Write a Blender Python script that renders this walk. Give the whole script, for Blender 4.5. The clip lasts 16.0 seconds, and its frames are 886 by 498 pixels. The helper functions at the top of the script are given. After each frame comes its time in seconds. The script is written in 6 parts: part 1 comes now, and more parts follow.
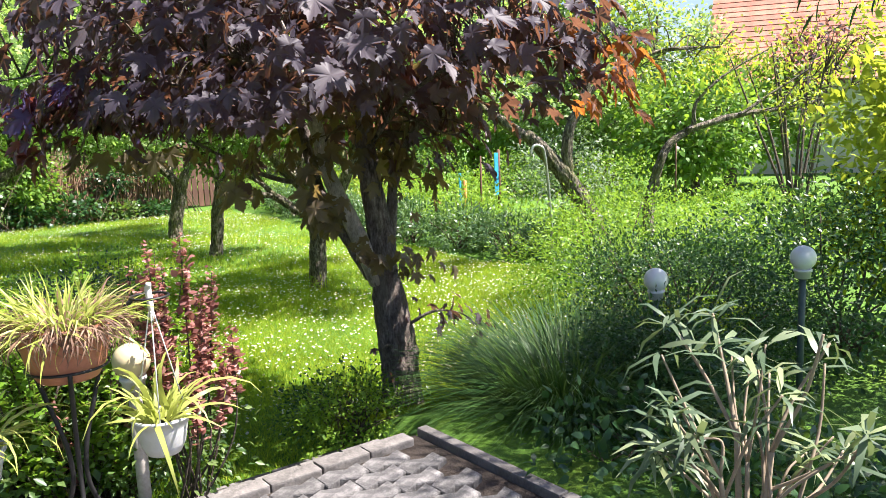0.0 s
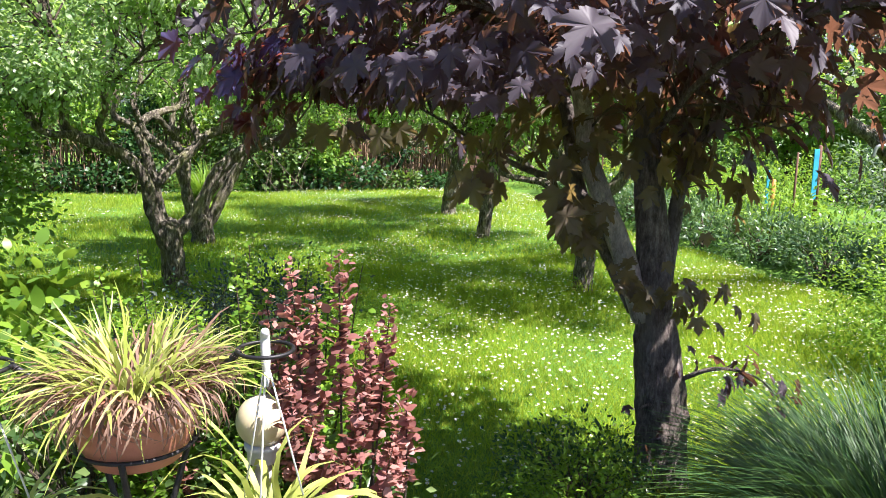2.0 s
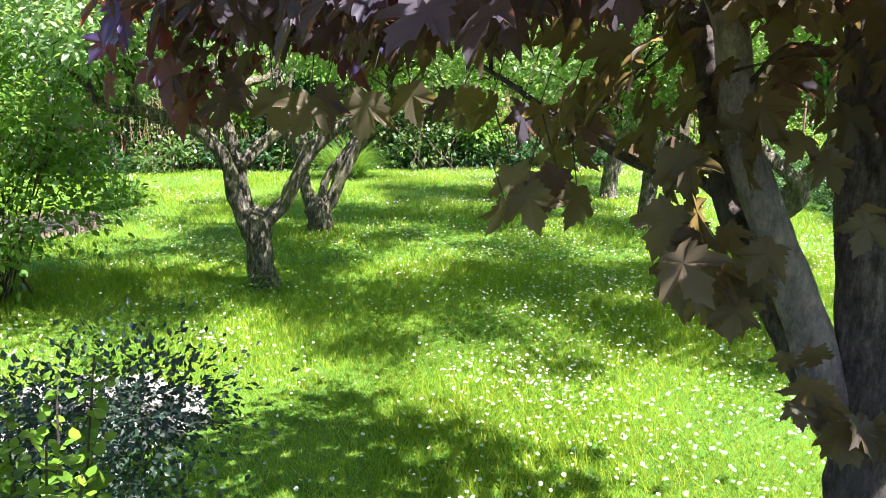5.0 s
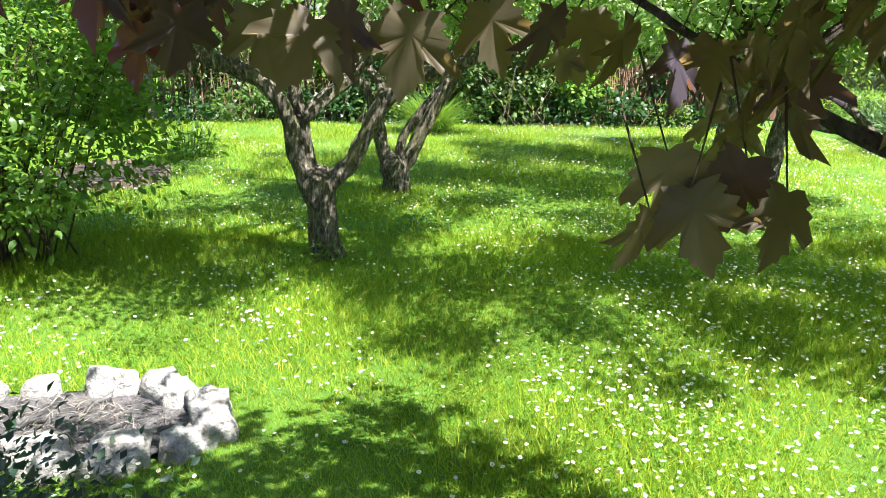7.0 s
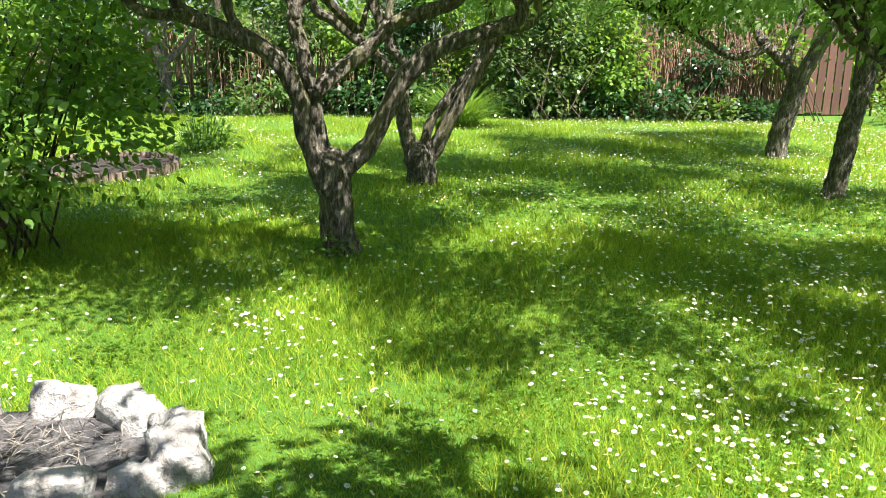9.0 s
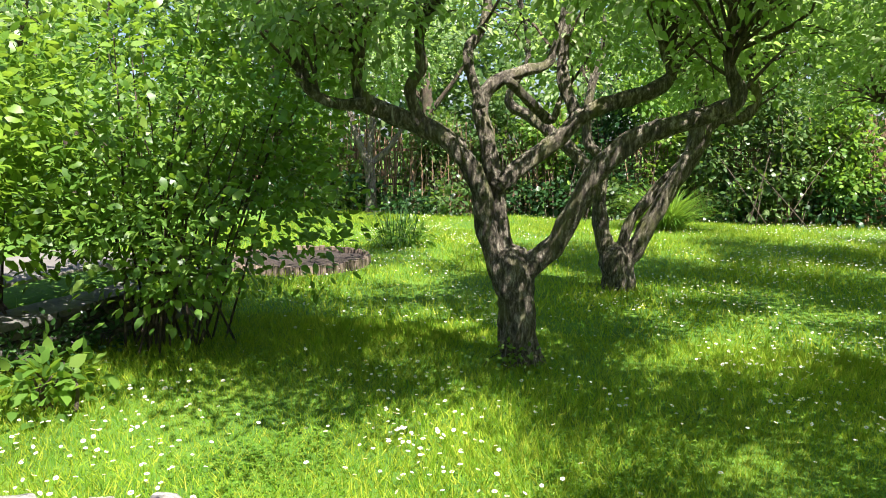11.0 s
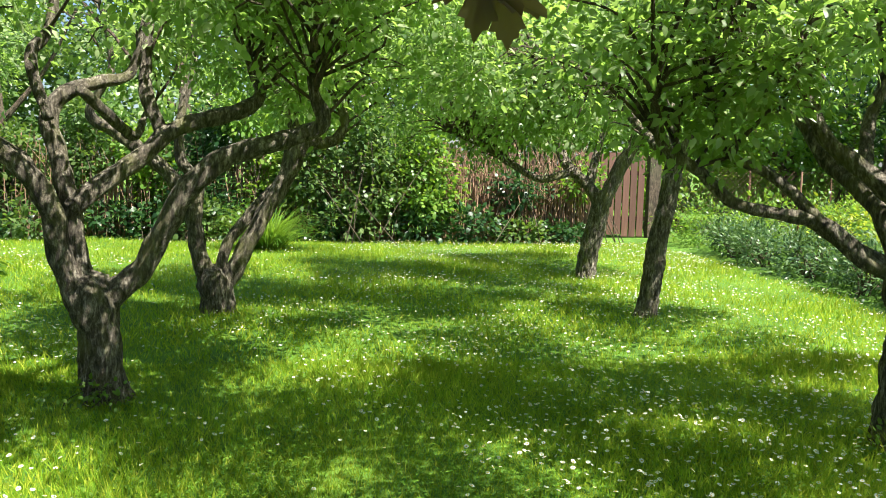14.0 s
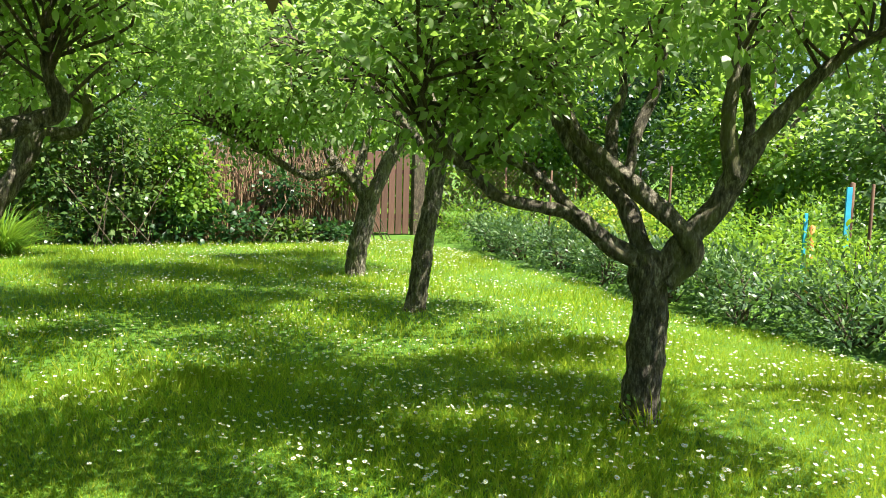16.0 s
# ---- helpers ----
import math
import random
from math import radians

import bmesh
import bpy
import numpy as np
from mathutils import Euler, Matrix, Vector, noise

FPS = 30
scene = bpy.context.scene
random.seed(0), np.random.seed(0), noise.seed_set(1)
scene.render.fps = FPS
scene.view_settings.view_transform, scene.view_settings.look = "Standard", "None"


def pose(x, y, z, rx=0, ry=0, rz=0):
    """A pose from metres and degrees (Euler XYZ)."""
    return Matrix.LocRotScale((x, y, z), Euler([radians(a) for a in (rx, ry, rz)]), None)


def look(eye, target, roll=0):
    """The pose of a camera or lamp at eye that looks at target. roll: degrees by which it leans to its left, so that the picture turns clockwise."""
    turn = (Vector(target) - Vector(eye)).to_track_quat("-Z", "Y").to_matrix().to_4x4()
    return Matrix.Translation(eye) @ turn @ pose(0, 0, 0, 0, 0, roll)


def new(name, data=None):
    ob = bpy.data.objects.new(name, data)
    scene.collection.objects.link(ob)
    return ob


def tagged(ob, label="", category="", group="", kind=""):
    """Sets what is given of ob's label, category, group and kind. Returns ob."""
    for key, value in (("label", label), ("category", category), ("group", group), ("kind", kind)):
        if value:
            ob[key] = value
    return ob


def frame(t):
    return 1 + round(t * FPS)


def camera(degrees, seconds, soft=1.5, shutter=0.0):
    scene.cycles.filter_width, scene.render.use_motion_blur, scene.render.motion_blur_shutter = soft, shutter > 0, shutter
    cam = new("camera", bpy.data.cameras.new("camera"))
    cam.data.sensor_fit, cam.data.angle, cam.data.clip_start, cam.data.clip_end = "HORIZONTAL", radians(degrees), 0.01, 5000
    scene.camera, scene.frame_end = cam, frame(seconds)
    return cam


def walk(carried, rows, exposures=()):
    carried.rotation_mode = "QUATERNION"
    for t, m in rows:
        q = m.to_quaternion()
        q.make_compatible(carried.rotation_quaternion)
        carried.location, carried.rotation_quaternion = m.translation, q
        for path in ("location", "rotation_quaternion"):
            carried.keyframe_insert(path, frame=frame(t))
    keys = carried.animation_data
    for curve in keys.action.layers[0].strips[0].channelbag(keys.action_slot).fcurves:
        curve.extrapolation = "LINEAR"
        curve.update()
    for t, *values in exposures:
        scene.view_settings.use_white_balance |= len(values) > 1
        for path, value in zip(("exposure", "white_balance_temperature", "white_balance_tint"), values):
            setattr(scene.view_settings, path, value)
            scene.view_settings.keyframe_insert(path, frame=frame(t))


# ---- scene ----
cam = camera(57.9, 16.0, soft=0.8)
METRES, EYE, TILT, LEAN, TURN = 5.8, 1.95, 0.0, 0.0, -37.2
ROWS = [
    (0.0, 0.0, 0.0, 0.0, -0.35, -9.02, 2.19),
    (0.5, 0.0001, 0.0553, 0.0018, 11.22, -9.81, 0.27),
    (1.0, -0.0122, 0.1012, 0.0011, 17.49, -10.32, 0.32),
    (1.5, -0.016, 0.1516, 0.0004, 18.87, -10.3, 0.55),
    (2.0, -0.0066, 0.2144, -0.0004, 20.46, -10.23, -0.81),
    (2.5, -0.0076, 0.271, -0.0033, 21.15, -10.28, -0.54),
    (3.0, -0.0119, 0.3245, -0.0025, 21.36, -10.35, -0.07),
    (3.5, -0.0063, 0.3844, -0.0055, 22.97, -10.61, 0.2),
    (4.0, -0.0089, 0.4278, -0.0073, 25.61, -11.44, 0.37),
    (4.5, -0.0225, 0.4713, -0.0067, 28.43, -11.73, 0.54),
    (5.0, -0.0409, 0.5165, -0.0126, 33.51, -12.19, 0.36),
    (7.5, -0.1573, 0.6839, -0.0323, 40.45, -16.22, -0.38),
    (8.0, -0.1803, 0.7061, -0.0462, 41.14, -16.59, -0.29),
    (10.5, -0.2803, 0.8273, -0.0938, 47.94, -9.65, 0.28),
    (11.0, -0.2888, 0.8395, -0.0928, 56.43, -7.81, 0.18),
    (11.5, -0.2937, 0.8424, -0.0929, 64.2, -7.26, -0.18),
    (12.0, -0.2946, 0.8418, -0.0924, 65.53, -7.03, -0.31),
    (12.5, -0.2948, 0.8433, -0.0926, 62.68, -6.9, -0.58),
    (13.0, -0.294, 0.849, -0.0926, 50.42, -6.78, -1.38),
    (13.5, -0.2899, 0.8547, -0.0923, 37.38, -6.37, -1.85),
    (14.0, -0.2857, 0.8598, -0.093, 28.98, -6.11, -1.29),
    (14.5, -0.285, 0.8617, -0.0935, 25.12, -5.86, -0.79),
    (15.0, -0.2842, 0.8634, -0.094, 21.36, -5.72, -0.81),
    (15.5, -0.286, 0.8636, -0.0954, 18.76, -5.65, -0.95),
    (16.0, -0.2953, 0.8791, -0.0988, 12.42, -5.7, -1.69),
]
walk(cam, [(t, pose(0, 0, EYE, TILT, LEAN, TURN) @ pose(METRES * x, METRES * y, METRES * z, 90 + pitch, roll, yaw)) for t, x, y, z, yaw, pitch, roll in ROWS],
     exposures=[(0.0, 1.87, 5750, 21), (1.5, 1.76, 5600, 24), (3.5, 2.16, 5500, 24), (5.0, 2.24, 5450, 21), (8.0, 1.96, 5650, 16), (11.0, 1.73, 5750, 18), (13.0, 1.71, 5750, 16), (14.5, 1.74, 5900, 11), (16.0, 1.73, 6000, 8)])

# ---- world, sun ----
SUN_AZ, SUN_EL = 130.0, 59.0          # compass bearing from +y towards +x, elevation
world = bpy.data.worlds.new("sky")
scene.world = world
world.use_nodes = True
wn = world.node_tree.nodes
sky = wn.new("ShaderNodeTexSky")
sky.sky_type = "NISHITA"
sky.sun_disc = False
sky.sun_elevation, sky.sun_rotation = radians(SUN_EL), radians(SUN_AZ)
sky.air_density, sky.dust_density, sky.ozone_density = 1.0, 1.5, 1.0
world.node_tree.links.new(sky.outputs[0], wn["Background"].inputs[0])
wn["Background"].inputs[1].default_value = 0.054
sun_data = bpy.data.lights.new("sun", "SUN")
sun_data.energy, sun_data.angle, sun_data.color = 5.0, radians(0.53), (1.0, 0.91, 0.72)
sun = new("sun", sun_data)
sun_dir = Vector((math.sin(radians(SUN_AZ)) * math.cos(radians(SUN_EL)), math.cos(radians(SUN_AZ)) * math.cos(radians(SUN_EL)), math.sin(radians(SUN_EL))))
sun.matrix_world = look(sun_dir * 40, (0, 0, 0))


# ---- materials ----
def node_mat(name):
    m = bpy.data.materials.new(name)
    m.use_nodes = True
    nt = m.node_tree
    return m, nt, nt.nodes["Principled BSDF"], nt.nodes["Material Output"]


def ramp(nt, source, stops):
    r = nt.nodes.new("ShaderNodeValToRGB")
    els = r.color_ramp.elements
    while len(els) < len(stops):
        els.new(0.5)
    for e, (p, c) in zip(els, stops):
        e.position, e.color = p, (*c, 1)
    nt.links.new(source, r.inputs[0])
    return r.outputs[0]


def noise_tex(nt, scale, detail=4, stretch=(1, 1, 1), rough=0.55):
    co = nt.nodes.new("ShaderNodeTexCoord")
    mp = nt.nodes.new("ShaderNodeMapping")
    mp.inputs["Scale"].default_value = stretch
    n = nt.nodes.new("ShaderNodeTexNoise")
    n.inputs["Scale"].default_value, n.inputs["Detail"].default_value, n.inputs["Roughness"].default_value = scale, detail, rough
    nt.links.new(co.outputs["Object"], mp.inputs[0])
    nt.links.new(mp.outputs[0], n.inputs["Vector"])
    return n.outputs["Fac"]


def mixc(nt, fac, a, b, mode="MIX"):
    x = nt.nodes.new("ShaderNodeMix")
    x.data_type, x.blend_type = "RGBA", mode
    for i, v in ((0, fac), (6, a), (7, b)):
        if isinstance(v, (int, float)):
            x.inputs[i].default_value = v
        elif isinstance(v, tuple):
            x.inputs[i].default_value = (*v, 1)
        else:
            nt.links.new(v, x.inputs[i])
    return x.outputs[2]


def bump(nt, height, strength, dist, bsdf):
    b = nt.nodes.new("ShaderNodeBump")
    b.inputs["Strength"].default_value, b.inputs["Distance"].default_value = strength, dist
    nt.links.new(height, b.inputs["Height"])
    nt.links.new(b.outputs[0], bsdf.inputs["Normal"])


def leaf_mat(name, dark, mid, light, through_col, amount=0.4, rough=0.42, patch=1.2, spec=0.35):
    """A leaf: colour varies leaf by leaf and in patches, light passes through it."""
    m, nt, p, out = node_mat(name)
    geo = nt.nodes.new("ShaderNodeNewGeometry")
    c = ramp(nt, geo.outputs["Random Per Island"], [(0.0, dark), (0.55, mid), (1.0, light)])
    n = noise_tex(nt, patch, 2)
    shade = ramp(nt, n, [(0.3, (0.7, 0.7, 0.7)), (0.7, (1.2, 1.2, 1.1))])
    c = mixc(nt, 1.0, c, shade, "MULTIPLY")
    nt.links.new(c, p.inputs["Base Color"])
    p.inputs["Roughness"].default_value = rough
    p.inputs["Specular IOR Level"].default_value = spec
    t = nt.nodes.new("ShaderNodeBsdfTranslucent")
    tc = mixc(nt, 0.75, c, through_col)
    nt.links.new(tc, t.inputs["Color"])
    mx = nt.nodes.new("ShaderNodeMixShader")
    mx.inputs[0].default_value = amount
    nt.links.new(p.outputs[0], mx.inputs[1])
    nt.links.new(t.outputs[0], mx.inputs[2])
    nt.links.new(mx.outputs[0], out.inputs[0])
    return m


def rough_mat(name, stops, scale, rough=0.85, bump_strength=0.5, bump_dist=0.01, stretch=(1, 1, 1), fine=40, fine_mix=0.35, per_object=0.0, metal=0.0):
    """A solid surface: large patches, fine grain and relief."""
    m, nt, p, out = node_mat(name)
    big = noise_tex(nt, scale, 5, stretch, 0.65)
    c = ramp(nt, big, stops)
    small = noise_tex(nt, fine, 5, stretch, 0.7)
    grain = ramp(nt, small, [(0.25, (0.45, 0.45, 0.45)), (0.75, (1.3, 1.3, 1.3))])
    c = mixc(nt, fine_mix, c, mixc(nt, 1.0, c, grain, "MULTIPLY"))
    if per_object:
        oi = nt.nodes.new("ShaderNodeObjectInfo")
        v = ramp(nt, oi.outputs["Random"], [(0.0, (1 - per_object,) * 3), (1.0, (1 + per_object,) * 3)])
        c = mixc(nt, 1.0, c, v, "MULTIPLY")
    nt.links.new(c, p.inputs["Base Color"])
    p.inputs["Roughness"].default_value, p.inputs["Metallic"].default_value = rough, metal
    h = nt.nodes.new("ShaderNodeMath")
    h.operation = "ADD"
    nt.links.new(big, h.inputs[0])
    nt.links.new(small, h.inputs[1])
    bump(nt, h.outputs[0], bump_strength, bump_dist, p)
    return m


def bark_mat(name, dark, mid, light, moss):
    m, nt, p, out = node_mat(name)
    big = noise_tex(nt, 5, 5, (1, 1, 0.5), 0.65)
    ridge = noise_tex(nt, 42, 8, (1, 1, 0.28), 0.78)
    flake = noise_tex(nt, 16, 4, (1, 1, 0.6), 0.8)
    c = ramp(nt, ridge, [(0.36, dark), (0.5, mid), (0.62, light)])
    c = mixc(nt, 1.0, c, ramp(nt, flake, [(0.35, (0.45, 0.45, 0.45)), (0.65, (1.35, 1.35, 1.35))]), "MULTIPLY")
    c = mixc(nt, ramp(nt, big, [(0.5, (0, 0, 0)), (0.68, (0.75, 0.75, 0.75))]), c, moss)
    nt.links.new(c, p.inputs["Base Color"])
    p.inputs["Roughness"].default_value = 0.9
    bump(nt, ridge, 1.0, 0.05, p)
    return m


LAWN = rough_mat("lawn_soil_and_thatch", [(0.3, (0.045, 0.12, 0.005)), (0.5, (0.085, 0.19, 0.007)), (0.7, (0.15, 0.25, 0.01))], 1.4, 0.95, 0.8, 0.02, fine=60, fine_mix=0.8)
GRASS = leaf_mat("lawn_grass", (0.052, 0.165, 0.008), (0.205, 0.325, 0.016), (0.47, 0.47, 0.052), (0.57, 0.71, 0.03), 0.42, 0.6, 0.9, 0.16)
CLOVER = leaf_mat("clover_leaf", (0.045, 0.12, 0.01), (0.1, 0.21, 0.018), (0.2, 0.31, 0.04), (0.42, 0.58, 0.03), 0.3, 0.55, 1.5, 0.15)
APPLE = leaf_mat("apple_leaf", (0.055, 0.11, 0.033), (0.18, 0.26, 0.1), (0.48, 0.53, 0.34), (0.48, 0.72, 0.1), 0.5, 0.36, 1.0)
HEDGE = leaf_mat("hedge_leaf", (0.04, 0.085, 0.028), (0.08, 0.14, 0.04), (0.16, 0.22, 0.075), (0.3, 0.48, 0.04), 0.32, 0.36, 0.8)
LILAC = leaf_mat("lilac_leaf", (0.06, 0.13, 0.022), (0.11, 0.21, 0.032), (0.21, 0.31, 0.055), (0.38, 0.6, 0.03), 0.38, 0.36, 1.3)
LIME = leaf_mat("lime_green_leaf", (0.075, 0.155, 0.014), (0.14, 0.26, 0.02), (0.24, 0.37, 0.03), (0.42, 0.62, 0.04), 0.38, 0.4, 1.2)
YELLOWLEAF = leaf_mat("yellow_green_leaf", (0.14, 0.2, 0.014), (0.26, 0.33, 0.022), (0.42, 0.48, 0.05), (0.6, 0.66, 0.04), 0.4, 0.4, 1.2)
DARKLEAF = leaf_mat("dark_shrub_leaf", (0.014, 0.042, 0.014), (0.026, 0.072, 0.02), (0.055, 0.12, 0.032), (0.12, 0.28, 0.04), 0.2, 0.35, 1.5)
PURPLE = leaf_mat("purple_maple_leaf", (0.036, 0.031, 0.052), (0.066, 0.056, 0.08), (0.115, 0.096, 0.122), (0.38, 0.16, 0.07), 0.34, 0.5, 2.0, 0.28)
BRONZE = leaf_mat("bronze_maple_leaf", (0.07, 0.06, 0.047), (0.115, 0.095, 0.068), (0.17, 0.13, 0.09), (0.44, 0.3, 0.08), 0.48, 0.42, 2.0, 0.35)
# maple leaves with sun shining through, its orange put into the leaf colour
BACKLIT = leaf_mat("backlit_maple_leaf", (0.1, 0.045, 0.03), (0.2, 0.085, 0.04), (0.34, 0.14, 0.06), (0.8, 0.26, 0.03), 0.5, 0.4, 3.0, 0.3)
# maple leaves mirroring the sky, that sheen painted as a violet base colour
SKYSHEEN = leaf_mat("sky_sheen_maple_leaf", (0.035, 0.032, 0.1), (0.06, 0.057, 0.16), (0.12, 0.11, 0.24), (0.75, 0.16, 0.03), 0.32, 0.28, 5.0, 0.35)
BERBERIS = leaf_mat("barberry_leaf", (0.14, 0.055, 0.05), (0.32, 0.145, 0.13), (0.5, 0.3, 0.25), (0.55, 0.22, 0.14), 0.3, 0.45, 6.0)
COTON = leaf_mat("cotoneaster_leaf", (0.016, 0.036, 0.024), (0.032, 0.062, 0.038), (0.085, 0.105, 0.08), (0.12, 0.24, 0.06), 0.2, 0.35, 3.0)
SPIDER = leaf_mat("spider_plant_leaf", (0.24, 0.31, 0.05), (0.4, 0.45, 0.1), (0.6, 0.6, 0.28), (0.6, 0.66, 0.12), 0.35, 0.4, 8.0)
STRAW = leaf_mat("dry_straw_leaf", (0.11, 0.06, 0.045), (0.2, 0.12, 0.085), (0.34, 0.23, 0.16), (0.45, 0.3, 0.18), 0.25, 0.6, 8.0)
TALLGRASS = leaf_mat("fountain_grass_blade", (0.03, 0.08, 0.024), (0.055, 0.13, 0.034), (0.14, 0.23, 0.06), (0.2, 0.36, 0.05), 0.25, 0.45, 2.0, 0.3)
OLEANDER = leaf_mat("oleander_leaf", (0.055, 0.09, 0.05), (0.1, 0.145, 0.085), (0.28, 0.32, 0.16), (0.3, 0.4, 0.12), 0.2, 0.42, 4.0)
OLEANDER_STEM = rough_mat("grey_brown_oleander_stem", [(0.3, (0.2, 0.15, 0.1)), (0.7, (0.36, 0.29, 0.2))], 12, 0.8, 0.3, 0.003, fine=60, fine_mix=0.4)
PINE = leaf_mat("pine_needle", (0.02, 0.05, 0.02), (0.035, 0.08, 0.03), (0.06, 0.11, 0.04), (0.1, 0.2, 0.04), 0.2, 0.45, 2.0)
PETAL = leaf_mat("daisy_petal", (0.74, 0.74, 0.7), (0.8, 0.8, 0.78), (0.85, 0.85, 0.84), (0.8, 0.8, 0.75), 0.25, 0.5, 5.0)
POLLEN = rough_mat("daisy_centre", [(0.3, (0.7, 0.45, 0.03)), (0.7, (0.8, 0.55, 0.05))], 60, 0.8, 0.3, 0.002)
BARK = bark_mat("apple_bark", (0.022, 0.018, 0.012), (0.13, 0.107, 0.075), (0.43, 0.38, 0.3), (0.18, 0.18, 0.055))
MAPLE_BARK = bark_mat("maple_bark", (0.075, 0.055, 0.047), (0.19, 0.15, 0.125), (0.33, 0.28, 0.24), (0.2, 0.17, 0.14))
PALE_BARK = bark_mat("pale_maple_bark", (0.4, 0.33, 0.26), (0.58, 0.49, 0.41), (0.68, 0.6, 0.52), (0.56, 0.49, 0.42))
TWIG = bark_mat("twig_bark", (0.05, 0.035, 0.025), (0.12, 0.085, 0.06), (0.2, 0.15, 0.1), (0.1, 0.1, 0.05))
CANE = rough_mat("reed_cane", [(0.3, (0.17, 0.095, 0.058)), (0.7, (0.38, 0.24, 0.15))], 6, 0.8, 0.4, 0.005, (1, 1, 0.2), 30, 0.5, 0.45)
BORDERLEAF = leaf_mat("border_plant_leaf", (0.025, 0.06, 0.025), (0.065, 0.125, 0.05), (0.18, 0.26, 0.12), (0.24, 0.42, 0.07), 0.25, 0.36, 1.5, 0.35)
SILVER = leaf_mat("silver_green_leaf", (0.09, 0.13, 0.08), (0.17, 0.22, 0.14), (0.33, 0.38, 0.28), (0.3, 0.45, 0.15), 0.3, 0.45, 1.5)
BOARD = rough_mat("brown_stained_board", [(0.3, (0.11, 0.05, 0.035)), (0.7, (0.17, 0.085, 0.06))], 4, 0.75, 0.4, 0.004, (1, 1, 0.1), 40, 0.5, 0.2)
PAVER = rough_mat("concrete_paver", [(0.32, (0.06, 0.058, 0.058)), (0.5, (0.12, 0.114, 0.11)), (0.68, (0.24, 0.23, 0.22))], 16, 0.9, 0.8, 0.008, fine=110, fine_mix=0.8, per_object=0.2)
KERB = rough_mat("dark_concrete_kerb", [(0.3, (0.1, 0.092, 0.085)), (0.7, (0.2, 0.185, 0.17))], 8, 0.9, 0.5, 0.006, fine=80, fine_mix=0.6)
BAND = rough_mat("pale_step_edge", [(0.3, (0.09, 0.083, 0.076)), (0.7, (0.2, 0.185, 0.17))], 12, 0.9, 0.6, 0.007, fine=90, fine_mix=0.7, per_object=0.15)
SOIL = rough_mat("dark_soil", [(0.3, (0.035, 0.025, 0.018)), (0.7, (0.08, 0.06, 0.045))], 14, 1.0, 1.0, 0.03, fine=70, fine_mix=0.8)
ASH = rough_mat("ash_and_mulch", [(0.3, (0.03, 0.029, 0.03)), (0.7, (0.24, 0.225, 0.22))], 13, 1.0, 1.0, 0.03, fine=60, fine_mix=0.9)
LITTER = leaf_mat("grey_dry_litter", (0.1, 0.085, 0.075), (0.22, 0.19, 0.17), (0.36, 0.32, 0.28), (0.3, 0.25, 0.2), 0.1, 0.8, 8.0)
LIMESTONE = rough_mat("white_limestone", [(0.3, (0.2, 0.175, 0.15)), (0.46, (0.4, 0.38, 0.345)), (0.7, (0.54, 0.52, 0.49))], 9, 0.9, 0.9, 0.035, fine=35, fine_mix=0.4, per_object=0.12)
STUCCO = rough_mat("white_stucco", [(0.3, (0.33, 0.315, 0.29)), (0.7, (0.42, 0.405, 0.38))], 6, 0.9, 0.5, 0.006, fine=90, fine_mix=0.3)
TERRACOTTA = rough_mat("terracotta_plastic", [(0.3, (0.36, 0.13, 0.075)), (0.7, (0.47, 0.19, 0.11))], 6, 0.6, 0.2, 0.003, fine=40, fine_mix=0.25)
WHITEPOT = rough_mat("white_plastic", [(0.3, (0.5, 0.495, 0.48)), (0.7, (0.6, 0.595, 0.58))], 5, 0.45, 0.1, 0.002, fine=40, fine_mix=0.1)
GLOBE = rough_mat("aged_cream_globe", [(0.3, (0.5, 0.42, 0.24)), (0.7, (0.6, 0.52, 0.33))], 4, 0.35, 0.05, 0.002, fine=40, fine_mix=0.12)
GLOBEW = rough_mat("white_globe", [(0.3, (0.7, 0.69, 0.63)), (0.7, (0.8, 0.79, 0.75))], 4, 0.35, 0.05, 0.002, fine=40, fine_mix=0.12)
POLE = rough_mat("weathered_grey_pole", [(0.3, (0.3, 0.27, 0.23)), (0.7, (0.48, 0.44, 0.39))], 9, 0.7, 0.3, 0.003, fine=60, fine_mix=0.4)
IRON = rough_mat("black_wrought_iron", [(0.3, (0.02, 0.02, 0.022)), (0.7, (0.045, 0.042, 0.042))], 12, 0.5, 0.3, 0.003, fine=80, fine_mix=0.4, metal=0.6)
STEEL = rough_mat("galvanised_steel", [(0.3, (0.33, 0.34, 0.33)), (0.7, (0.48, 0.48, 0.46))], 12, 0.45, 0.2, 0.002, metal=0.8)
GREENPOLE = rough_mat("dark_green_painted_pole", [(0.3, (0.03, 0.055, 0.045)), (0.7, (0.06, 0.09, 0.075))], 9, 0.5, 0.2, 0.002, fine=60, fine_mix=0.4)
RUST = rough_mat("rusty_steel", [(0.3, (0.10, 0.05, 0.03)), (0.7, (0.19, 0.1, 0.06))], 14, 0.85, 0.4, 0.003)
CORD = rough_mat("white_cord", [(0.3, (0.7, 0.7, 0.68)), (0.7, (0.8, 0.8, 0.78))], 20, 0.7, 0.2, 0.002)
SLATE = rough_mat("dark_slate_slab", [(0.3, (0.07, 0.065, 0.06)), (0.7, (0.2, 0.19, 0.175))], 6, 0.8, 0.6, 0.01, fine=50, fine_mix=0.5, per_object=0.2)
WALLSTONE = rough_mat("rubble_stone", [(0.3, (0.06, 0.053, 0.046)), (0.7, (0.15, 0.135, 0.12))], 8, 0.9, 0.7, 0.015, fine=50, fine_mix=0.5, per_object=0.25)
